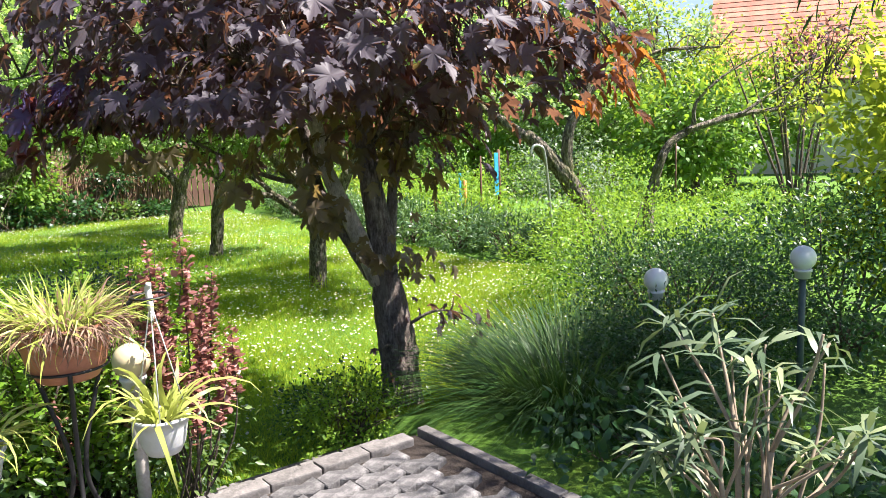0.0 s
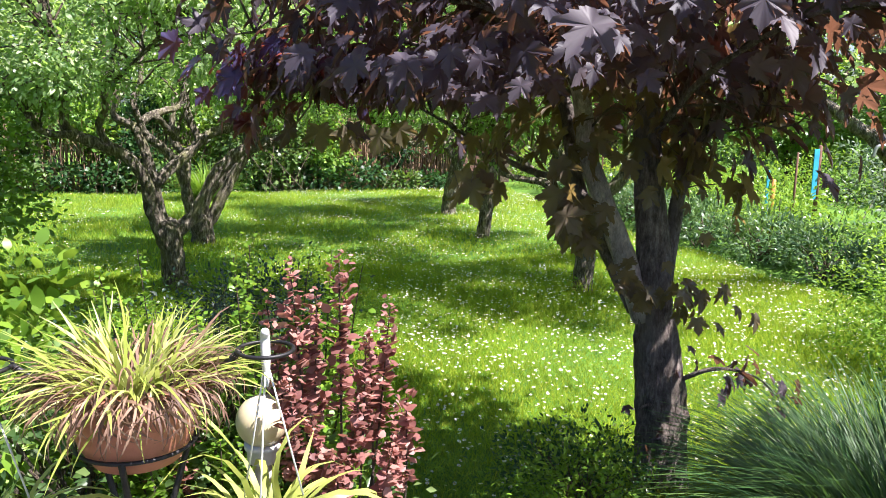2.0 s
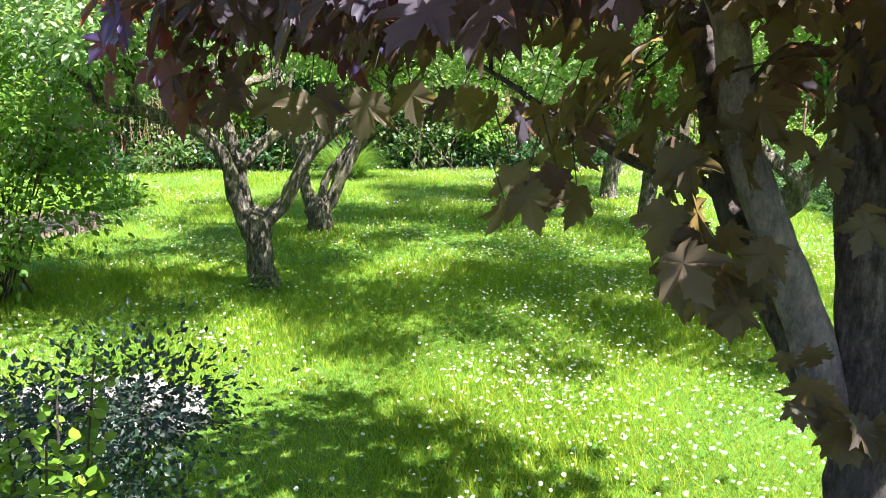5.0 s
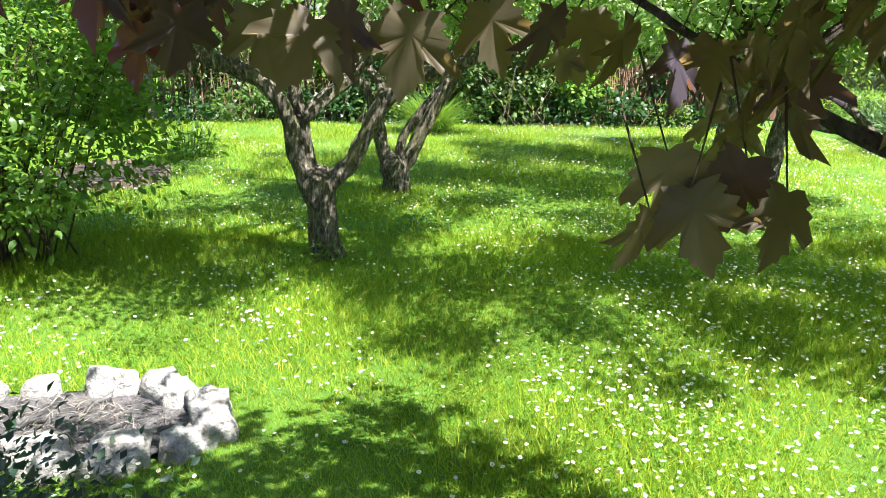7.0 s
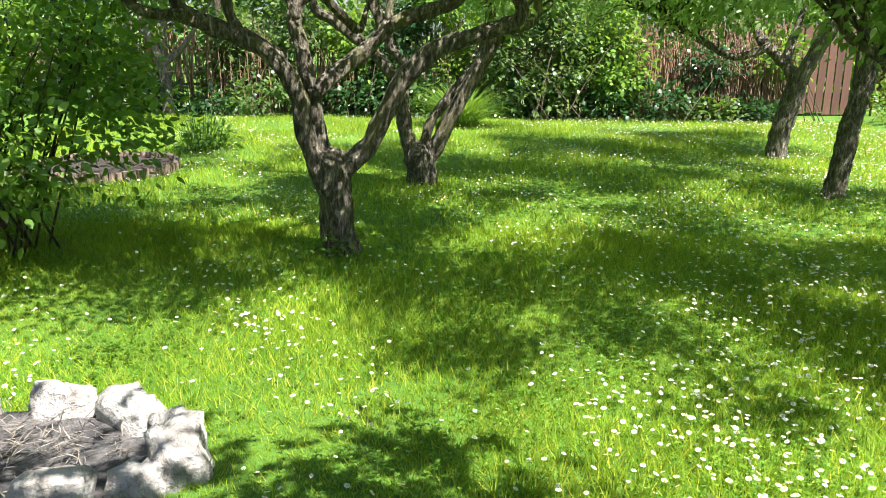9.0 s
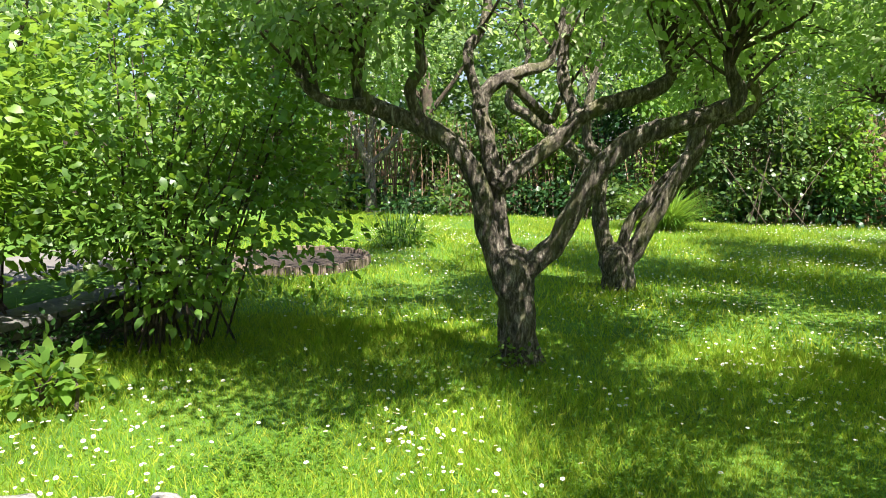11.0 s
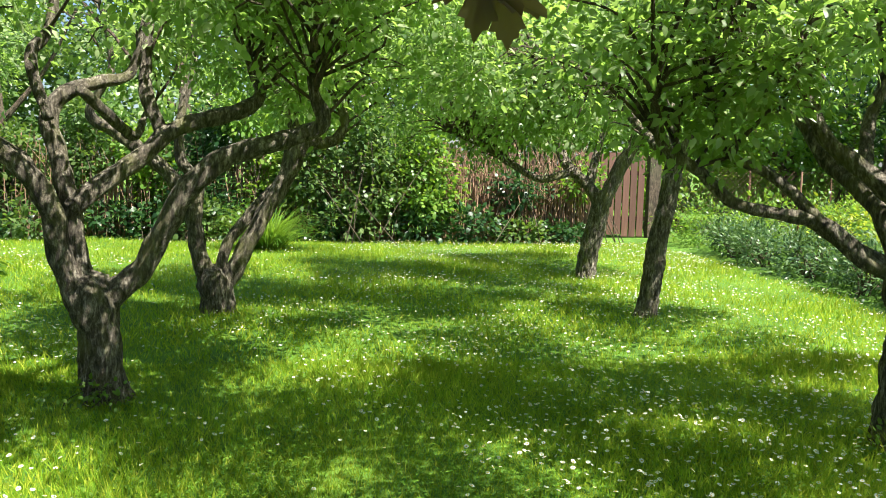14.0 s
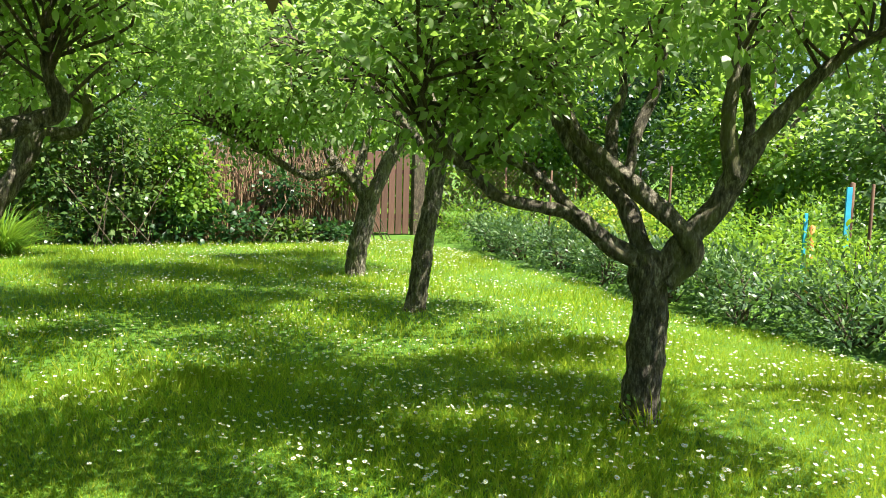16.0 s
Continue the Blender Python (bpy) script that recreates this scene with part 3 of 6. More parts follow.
tree("apple_tree", (4.60, 8.58, 0), ((4.59, 8.59, -0.08, 0.15), (4.59, 8.59, 0.07, 0.122), (4.6, 8.58, 0.41, 0.108), (4.61, 8.58, 0.66, 0.1), (4.59, 8.59, 0.83, 0.112), (4.58, 8.6, 0.95, 0.1)), [
    ((4.57, 8.6, 0.9, 0.075), (4.36, 8.65, 1.0, 0.06), (4.15, 8.69, 1.16, 0.049), (3.97, 8.71, 1.19, 0.039), (3.73, 8.78, 1.25, 0.039), (3.53, 8.81, 1.42, 0.035), (3.35, 8.84, 1.56, 0.029), (3.27, 8.77, 1.9, 0.015)),
    ((4.19, 8.66, 1.11, 0.04), (4.05, 8.71, 1.27, 0.036), (3.9, 8.77, 1.4, 0.033), (3.73, 8.85, 1.5, 0.024), (3.6, 8.88, 1.8, 0.014)),
    ((4.57, 8.6, 0.9, 0.075), (4.53, 8.72, 1.19, 0.065), (4.44, 8.88, 1.37, 0.053), (4.37, 9.03, 1.5, 0.047), (4.32, 9.16, 1.68, 0.041), (4.21, 9.34, 1.83, 0.031), (4.1, 9.5, 2.3, 0.016)),
    ((4.66, 8.52, 0.8, 0.085), (4.76, 8.42, 0.96, 0.07), (4.68, 8.45, 1.1, 0.06), (4.51, 8.56, 1.27, 0.06), (4.35, 8.66, 1.43, 0.053), (4.19, 8.76, 1.59, 0.047), (4.1, 8.8, 1.82, 0.044), (3.97, 8.88, 1.92, 0.038), (3.81, 8.97, 2.0, 0.022), (3.6, 9.0, 2.4, 0.012)),
    ((4.6, 8.57, 0.8, 0.078), (4.77, 8.46, 1.08, 0.083), (4.87, 8.39, 1.21, 0.077), (4.94, 8.35, 1.38, 0.071), (5.05, 8.28, 1.6, 0.055), (5.2, 8.18, 1.83, 0.046), (5.35, 8.07, 2.02, 0.037), (5.49, 7.97, 2.13, 0.024), (5.8, 7.8, 2.4, 0.012)),
    ((4.91, 8.33, 1.36, 0.058), (4.9, 8.37, 1.63, 0.052), (4.93, 8.39, 1.9, 0.042), (5.03, 8.35, 2.4, 0.02)),
    ((5.0, 8.44, 1.37, 0.04), (5.12, 8.45, 1.67, 0.037), (5.12, 8.5, 1.95, 0.031), (5.15, 8.52, 2.5, 0.015)),
    ((4.42, 8.6, 1.32, 0.034), (4.52, 8.65, 1.62, 0.035), (4.65, 8.67, 1.87, 0.03), (4.75, 8.7, 2.35, 0.014)),
    ((4.5, 8.85, 1.3, 0.048), (4.63, 9.03, 1.67, 0.045), (4.71, 9.05, 1.94, 0.032), (4.7, 9.15, 2.5, 0.016)),
# the second tuft is an unseen addition that throws shade westward on the grass
], [(500, (4.4, 8.3, 2.8), (2.75, 2.5, 0.85)), (60, (2.4, 7.8, 2.7), (0.9, 0.85, 0.4)), (60, (3.4, 8.9, 2.0), (0.75, 0.8, 0.4)), (40, (3.7, 9.0, 1.75), (0.5, 0.6, 0.25))], 13,
    "apple tree with wide spreading limbs on the lawn", group="apple trees on the lawn", floor=lambda x, y: np.where((x < 4.1) & (y > 8.2), 1.6, 1.98) + 0.1 * np.sin(4 * x + y), category="apple tree", size=0.064, per=56, spread=0.115, fill=0.98, bough=9, bough_r=0.2, thin=0.86)

tree("apple_tree", (4.72, 12.15, 0), ((4.71, 12.15, -0.06, 0.13), (4.72, 12.15, 0.05, 0.115), (4.75, 12.14, 0.28, 0.104), (4.79, 12.12, 0.72, 0.098), (4.86, 12.09, 1.16, 0.092), (4.91, 12.07, 1.55, 0.095)), [
    ((4.91, 12.07, 1.45, 0.065), (4.89, 12.19, 1.91, 0.055), (4.82, 12.33, 2.45, 0.045), (4.82, 12.43, 3.2, 0.02)),
    ((4.91, 12.07, 1.45, 0.065), (5.1, 11.88, 1.91, 0.048), (5.38, 11.65, 2.27, 0.032), (5.9, 11.4, 2.6, 0.015)),
    ((4.89, 12.08, 1.43, 0.06), (4.58, 12.43, 1.91, 0.045), (4.33, 12.75, 2.35, 0.029), (3.8, 13.0, 2.7, 0.014)),
    ((4.9, 12.07, 1.5, 0.05), (4.5, 11.8, 1.85, 0.04), (3.9, 11.6, 2.1, 0.025), (3.4, 11.5, 2.3, 0.012)),
], [(400, (4.4, 12.0, 2.75), (2.6, 2.3, 0.95)), (70, (3.6, 11.9, 2.1), (1.0, 1.0, 0.5))], 14,
    "slender apple tree with a leaning straight trunk", group="apple trees on the lawn", floor=high(1.62), category="apple tree", size=0.064, per=56, spread=0.115, fill=0.98, bough=9, bough_r=0.2, thin=0.86)

tree("apple_tree", (4.98, 14.75, 0), ((4.97, 14.75, -0.08, 0.165), (4.98, 14.75, 0.05, 0.145), (5.01, 14.74, 0.34, 0.137), (5.1, 14.71, 0.78, 0.13), (5.15, 14.69, 1.08, 0.12)), [
    ((5.11, 14.7, 0.95, 0.108), (4.96, 14.82, 1.2, 0.087), (4.74, 14.97, 1.44, 0.08), (4.62, 15.08, 1.8, 0.05), (4.4, 15.2, 2.6, 0.02)),
    ((4.8, 14.84, 1.36, 0.065), (4.38, 14.84, 1.24, 0.057), (4.0, 14.87, 1.42, 0.05), (3.65, 14.88, 1.61, 0.028), (3.2, 14.9, 1.8, 0.014)),
    ((5.15, 14.68, 0.95, 0.115), (5.32, 14.67, 1.35, 0.101), (5.49, 14.64, 1.68, 0.087), (5.73, 14.6, 2.1, 0.058), (6.1, 14.5, 2.7, 0.02)),
    ((4.97, 14.75, 1.13, 0.072), (5.08, 14.87, 1.49, 0.058), (5.26, 14.97, 2.1, 0.037), (5.3, 15.1, 2.9, 0.016)),
], [(400, (4.6, 14.8, 2.7), (2.5, 2.1, 1.1)), (110, (3.2, 14.6, 2.0), (1.3, 1.0, 0.6))], 15,
    "apple tree with low crooked limbs before the fence", group="apple trees on the lawn", floor=high(1.45), category="apple tree", size=0.064, per=56, spread=0.115, fill=0.98, bough=9, bough_r=0.2, thin=0.86)

tree("young_tree", (-4.82, 19.08, 0), ((-4.81, 19.09, -0.05, 0.135), (-4.82, 19.08, 0.3, 0.105), (-4.82, 19.08, 0.54, 0.099), (-4.85, 19.07, 1.0, 0.10)), [
    ((-4.85, 19.07, 0.92, 0.077), (-5.03, 18.99, 1.41, 0.066), (-5.23, 18.89, 2.16, 0.044), (-5.4, 18.8, 2.9, 0.02)),
    ((-4.85, 19.07, 0.92, 0.07), (-4.54, 19.22, 1.2, 0.055), (-4.25, 19.35, 1.63, 0.033), (-3.9, 19.4, 2.2, 0.015)),
    ((-4.85, 19.07, 0.92, 0.066), (-4.79, 19.1, 1.63, 0.055), (-4.75, 19.12, 2.8, 0.03)),
], [(160, (-4.8, 19.0, 3.0), (1.7, 1.3, 1.1))], 16, "small fruit tree with a pale forked trunk before the hedge", floor=high(1.9), size=0.09, bark=MAPLE_BARK)


# ---- the purple maple over the terrace steps ----
def build_maple():
    rng = np.random.default_rng(21)
    base = (2.86, 4.36, 0.05)
    t = thing("purple_maple", base, "dark purple-leaved maple with a pale forked trunk by the steps", "maple tree")
    trunk = ((2.92, 4.34, -0.1, 0.17), (2.9, 4.34, 0.2, 0.135), (2.89, 4.35, 0.41, 0.126), (2.87, 4.36, 0.64, 0.118), (2.85, 4.37, 0.84, 0.108), (2.83, 4.39, 1.02, 0.09))
    limbs = [
        ((2.8, 4.4, 0.92, 0.07), (2.71, 4.43, 1.16, 0.059), (2.64, 4.46, 1.35, 0.053), (2.57, 4.48, 1.52, 0.051), (2.5, 4.5, 1.71, 0.048), (2.47, 4.51, 1.93, 0.046), (2.42, 4.52, 2.1, 0.044), (2.3, 4.55, 2.5, 0.035), (2.1, 4.7, 3.1, 0.018)),
        ((2.78, 4.46, 0.95, 0.042), (2.64, 4.57, 1.27, 0.04), (2.55, 4.65, 1.5, 0.038), (2.5, 4.7, 1.76, 0.038), (2.47, 4.74, 1.97, 0.036), (2.3, 4.95, 2.3, 0.025), (2.0, 5.3, 2.7, 0.014)),
        ((2.84, 4.37, 0.9, 0.082), (2.83, 4.4, 1.2, 0.083), (2.81, 4.43, 1.46, 0.08), (2.8, 4.46, 1.7, 0.071), (2.79, 4.48, 1.95, 0.06), (2.83, 4.48, 2.19, 0.052), (2.86, 4.49, 2.6, 0.04), (2.9, 4.5, 3.3, 0.02)),
        ((2.92, 4.44, 1.0, 0.041), (2.96, 4.45, 1.4, 0.038), (3.0, 4.46, 1.61, 0.033), (3.1, 4.43, 1.82, 0.029), (3.3, 4.3, 2.15, 0.022), (3.8, 4.0, 2.5, 0.012)),
        ((2.61, 4.51, 1.41, 0.021), (2.49, 4.69, 1.58, 0.018), (2.37, 4.87, 1.61, 0.016), (2.2, 5.1, 1.72, 0.012), (1.9, 5.5, 1.95, 0.008)),
        ((2.45, 4.52, 2.0, 0.016), (2.2, 4.35, 2.2, 0.013), (1.8, 4.2, 2.35, 0.009), (1.3, 4.4, 2.35, 0.005)),
        ((2.46, 4.55, 2.0, 0.016), (1.95, 5.0, 2.2, 0.012), (1.4, 5.4, 2.35, 0.009), (0.9, 5.6, 2.3, 0.005)),
        ((2.8, 4.44, 1.8, 0.018), (2.8, 4.0, 2.1, 0.014), (2.9, 3.5, 2.3, 0.01), (3.1, 3.1, 2.3, 0.006)),
        ((2.93, 4.3, 0.62, 0.012), (3.05, 4.15, 0.72, 0.009), (3.2, 4.05, 0.7, 0.006), (3.3, 4.0, 0.6, 0.004)),
        ((2.84, 4.3, 0.5, 0.008), (2.7, 4.2, 0.55, 0.006), (2.62, 4.12, 0.56, 0.004)),
    ]
    made = [raw("trunk", *tube(spline(trunk, 18), 48, 0.05, rng, True, 0.018), MAPLE_BARK, t)]
    for i, l in enumerate(limbs):
        made.append(raw("limb", *tube(spline(l, 9), 16, 0.06, rng, True, 0.006), PALE_BARK if i == 0 else MAPLE_BARK, t, "pale smooth-barked limb" if i == 0 else ""))
    C, O = ball_points(240, rng, (2.5, 4.45, 2.65), (1.75, 1.8, 0.95), 0.3)
    low = 1.9 + 0.12 * np.sin(4 * C[:, 0]) * np.cos(3 * C[:, 1]) + 0.28 * np.maximum(C[:, 1] - 4.7, 0) + 0.15 * np.maximum(C[:, 0] - 2.8, 0)
    ok = (C[:, 2] > low) & (C[:, 0] - 2.5 + C[:, 1] - 4.45 < 1.5)
    north, face = ball_points(40, rng, (2.5, 5.5, 2.6), (0.7, 0.7, 0.4), 0.2)
    C, O = np.vstack([C[ok], north]), np.vstack([O[ok], face])
    # lower skirt and hanging sprays
    skirt = rng.uniform(0, 1, (115, 3)) * (2.4, 1.7, 0.42) + (1.0, 3.7, 1.82)
    skirt = skirt[(skirt[:, 1] < 5.0) | (skirt[:, 2] > 2.0)]
    sprays = np.array([(1.65, 4.85, 1.96), (1.79, 4.74, 1.97), (1.87, 4.73, 2.02), (2.03, 4.81, 2.04), (1.76, 4.85, 1.84), (2.02, 5.1, 1.6), (2.23, 5.05, 1.56), (2.12, 5.09, 1.64), (2.27, 4.4, 1.52), (2.39, 4.33, 1.42), (2.46, 4.36, 1.45), (2.17, 4.88, 1.81), (2.25, 4.76, 1.85), (2.29, 4.53, 1.74), (2.35, 4.39, 1.66), (2.83, 4.2, 1.72), (2.92, 4.13, 1.73), (3.1, 4.25, 1.6)])
    stem_sprays = np.array([(2.5, 4.2, 1.22), (2.5, 4.12, 1.14), (2.58, 4.08, 1.15), (2.62, 4.02, 1.2), (2.83, 4.05, 1.15), (2.93, 4.02, 1.1), (2.99, 4.2, 1.4), (2.9, 3.92, 1.06), (2.8, 4.08, 1.08), (2.64, 4.12, 1.58), (2.76, 4.16, 1.64)])
    west_sprays = np.array([(0.85, 5.16, 2.17), (1.01, 5.09, 2.18), (1.06, 5.21, 2.1), (1.16, 5.13, 2.02), (1.29, 5.14, 2.08), (1.4, 5.24, 2.14), (1.29, 5.04, 1.98), (0.91, 5.08, 2.02), (1.1, 5.31, 2.19), (1.51, 5.05, 2.04)])
    low_sprays = np.array([(3.15, 4.08, 0.72), (3.28, 4.0, 0.62), (3.05, 4.15, 0.74), (2.64, 4.14, 0.55)])

    def leaves(centres, per, spread, size, material, name, clear=1.0):
        n = len(centres) * per
        c = np.repeat(centres, per, 0)
        off = rng.normal(0, 1, (n, 3)) * (spread, spread, spread * 0.6)
        p = c + off
        way = np.clip(p[:, 1], 1.3, 5.1)
        far = np.hypot(p[:, 0] - np.interp(way, (1.3, 2.5, 3.7, 5.1), (0.92, 1.62, 1.67, 1.6)), p[:, 1] - way)
        p = p[(far > clear) | (p[:, 2] > 1.95 + 0.25 * far)]
        side = unit(p - (2.6, 4.5, 2.2)) * (1, 1, 0)
        axis = unit(side + (0, 0, -0.9))
        up = unit(side * 1.1 + (0, 0, 0.4))
        turn, scale = frames(axis, up, rng, 0.36), rng.uniform(0.6, 1.25, len(p)) * size
        sorts = [scatter(maple_shape(c), p[i::4], turn[i::4], scale[i::4]) for i, c in enumerate((0.5, 1.0, 1.7, 2.4)) if len(p) > i]
        return raw(name, *join(sorts), material, t)
    ends = np.vstack([C, skirt, sprays])
    way = np.clip(ends[:, 1], 1.3, 5.1)
    ends = ends[(np.hypot(ends[:, 0] - 1.62, ends[:, 1] - way) > 0.85) | (ends[:, 2] > 2.35)]
    tw = twigs_to(ends, limbs[:8], rng, 0.007, 0.06)
    made.append(tagged(raw("fine_branching", *join(tw), TWIG, t), kind="stuff"))
    made.append(leaves(C, 9, 0.2, 0.13, PURPLE, "crown", 1.1))
    for k, (name, mat) in enumerate([("west_skirt", PURPLE), ("skirt", PURPLE)]):
        made.append(tagged(leaves(skirt[(skirt[:, 0] > 1.9) == (k == 1)], 9, 0.17, 0.115, mat, name, 1.4), kind="stuff"))
    made.append(leaves(sprays, 5, 0.07, 0.125, BRONZE, "hanging_sprays", 0.5))
    made.append(leaves(stem_sprays, 4, 0.07, 0.085, BRONZE, "stem_sprays", 0.5))
    # western sprays carry the painted blue sky sheen
    made.append(leaves(west_sprays, 5, 0.09, 0.125, SKYSHEEN, "west_sprays", 0.5))
    made.append(leaves(low_sprays, 9, 0.1, 0.075, PURPLE, "low_sprays"))
    s = rng.random(24)
    mid_sprays = np.stack([2.0 + 0.8 * s + rng.normal(0, 0.07, 24), 4.72 - 0.45 * s + rng.normal(0, 0.12, 24), 1.8 - 0.22 * s + 0.5 * rng.random(24)], 1)
    made.append(leaves(mid_sprays, 4, 0.08, 0.115, BRONZE, "trunk_sprays", 0.45))
    edge = np.stack([rng.uniform(0.86, 1.65, 60), rng.uniform(4.8, 5.35, 60), rng.uniform(1.8, 2.2, 60)], 1)
    made.append(leaves(edge[:26], 4, 0.06, 0.12, SKYSHEEN, "edge_sprays", 0.35))
    made.append(leaves(edge[38:], 4, 0.08, 0.115, PURPLE, "edge_sprays", 0.35))
    # edge sprays: the first set has sunlit orange painted into its leaves
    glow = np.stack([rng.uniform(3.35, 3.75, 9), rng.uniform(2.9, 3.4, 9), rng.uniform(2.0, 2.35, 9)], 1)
    made.append(leaves(glow, 4, 0.07, 0.115, BACKLIT, "sunlit_sprays", 0.5))
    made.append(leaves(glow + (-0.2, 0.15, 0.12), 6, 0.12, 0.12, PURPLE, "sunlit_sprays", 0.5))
    east = np.stack([rng.uniform(2.7, 3.3, 26), rng.uniform(3.9, 4.5, 26), rng.uniform(1.72, 2.3, 26)], 1)
    made.append(leaves(east[:9], 4, 0.1, 0.115, BRONZE, "east_sprays", 0.6))
    hang = np.array([(1.14, 4.95, 1.84), (1.28, 4.95, 1.84), (1.4, 4.83, 1.82), (1.44, 4.89, 1.85), (1.56, 4.85, 1.83), (1.68, 4.96, 1.85), (1.78, 4.85, 1.84), (1.87, 5.1, 1.84), (1.93, 4.98, 1.82), (2.03, 5.06, 1.79), (2.07, 4.95, 1.79), (2.17, 5.02, 1.8), (2.2, 4.9, 1.75), (2.0, 4.76, 1.57), (1.97, 4.81, 1.62), (2.1, 4.82, 1.61), (2.14, 4.74, 1.57), (1.94, 4.76, 1.53)])
    for i, p in enumerate(hang):
        turn = frames(np.array([(-0.1, -0.15, -1.0)]), np.array([(rng.normal(0, 0.6), -1.0, 0.2)]), rng, 0.22)
        made.append(raw("leaf", *scatter(maple_shape(), p[None], turn, np.array([rng.uniform(0.11, 0.145)])), (BRONZE, PURPLE)[i % 3 == 0], t))
        a = p + (rng.normal(0, 0.05), rng.normal(0, 0.05), 0.16)
        made.append(raw("leaf_stalk", *tube(np.array([(*a, 0.0022), (*p, 0.0014)]), 4), TWIG, t))
    for p, way, size in (((1.95, 6.32, 1.74), (-0.15, 0.0, -1.0), 0.12), ((1.99, 6.34, 1.72), (0.2, 0.1, -1.0), 0.11)):
        made.append(raw("leaf", *scatter(maple_shape(), np.array([p]), frames(np.array([way]), np.array([(0.0, -1.0, 0.1)]), rng, 0.1), np.array([size])), BRONZE, t))
    stem = [(2.2, 5.6, 2.15, 0.006), (2.05, 6.0, 2.0, 0.004), (1.97, 6.3, 1.85, 0.003), (1.97, 6.33, 1.72, 0.002)]
    made.append(raw("fine_branching", *tube(spline(stem, 4), 5), TWIG, t))
    for o in made:
        o.matrix_parent_inverse = Matrix.Translation(base).inverted()


build_maple()


# ---- shrubs ----
def shrub(name, base, blobs, seed, label, material, size=0.06, per=22, spread=0.12, template=None, stems=14, stem_h=0.8, category="shrub", group="", droop=0.08, stem_r=0.012, stem_spread=0.5, stem_mat=None):
    """blobs: tufts as (count, centre, radii), in world metres."""
    rng = np.random.default_rng(seed)
    t = thing(name, base, label, category, group)
    C, O = [], []
    for count, centre, radii in blobs:
        p, d = ball_points(count, rng, centre, radii, 0.55)
        ok = p[:, 2] > base[2] + 0.04
        C.append(p[ok])
        O.append(d[ok])
    C, O = np.vstack(C), np.vstack(O)
    made = []
    if stems:
        for i in range(stems):
            c = C[rng.integers(0, len(C))]
            a = np.array(base) + (*rng.normal(0, 0.12 * stem_spread, 2), -0.03)
            e = np.array([base[0] + (c[0] - base[0]) * 0.8, base[1] + (c[1] - base[1]) * 0.8, max(c[2], base[2] + stem_h)])
            m = (a + e) / 2 + (*rng.normal(0, 0.05, 2), 0.1 * stem_h)
            made.append(raw("stem", *tube(spline([(*a, stem_r), (*m, stem_r * 0.8), (*e, stem_r * 0.4)], 4), 5, 0, None), stem_mat or TWIG, t))
    made.append(raw("foliage", *clumps(C, O, per, spread, rng, size, template or small_leaf(), droop), material, t))
    for o in made:
        o.matrix_parent_inverse = Matrix.Translation(base).inverted()
    return t


shrub("lilac_bush", (-2.0, 9.4, 0), [(170, (-2.0, 9.45, 1.65), (1.15, 1.0, 0.75)), (110, (-1.75, 9.35, 0.9), (1.0, 0.9, 0.5))], 31, "many-stemmed green lilac bush at the end of the low wall", LILAC, 0.08, 32, 0.14, leaf_shape(0.5), 40, 1.5, "bush", stem_r=0.009, stem_spread=1.6, droop=0.02)
shrub("lilac_bush", (-3.0, 8.5, 0.3), [(120, (-2.9, 8.5, 1.5), (0.9, 0.8, 0.7)), (50, (-2.7, 8.4, 1.0), (0.7, 0.6, 0.4))], 32, "slender-stemmed green bush behind the low wall", LIME, 0.085, 24, 0.15, leaf_shape(0.6), 14, 1.2, "bush", stem_spread=2.5)
shrub("mock_orange_bush", (-2.6, 6.9, 0.1), [(240, (-2.65, 7.2, 1.6), (0.95, 1.0, 1.1)), (90, (-3.2, 6.6, 2.2), (0.9, 0.9, 0.9))], 33, "tall sunlit yellow-green mock orange bush by the wall", LIME, 0.088, 40, 0.14, leaf_shape(0.42), 24, 1.6, "bush")
shrub("hosta_plant", (-1.62, 8.08, 0), [(18, (-1.68, 8.02, 0.16), (0.26, 0.2, 0.15))], 34, "leafy green plant at the foot of the low wall", LILAC, 0.09, 11, 0.07, leaf_shape(0.6), 6, 0.2, "plant")
for i, (fx, fy) in enumerate([(0.5, 9.6), (0.32, 9.62), (4.5, 8.45)]):
    shrub("foot_weeds", (fx, fy, 0), [(9, (fx, fy, 0.07), (0.16, 0.12, 0.08))], 340 + i, "small weeds at the foot of the apple trunk", LILAC, 0.035, 12, 0.04, leaf_shape(0.6), 3, 0.1, "weeds", "weeds round the trunks", stem_r=0.003)
for i, fy in enumerate((6.9, 7.35, 8.5, 9.0)):
    shrub("wall_weeds", (-2.28, fy, 0), [(20, (-2.28, fy, 0.12), (0.16, 0.3, 0.16))], 350 + i, "dark weeds growing at the foot of the low wall", DARKLEAF, 0.05, 18, 0.06, leaf_shape(0.5), 5, 0.15, "weeds", "weeds along the low wall", stem_r=0.004)
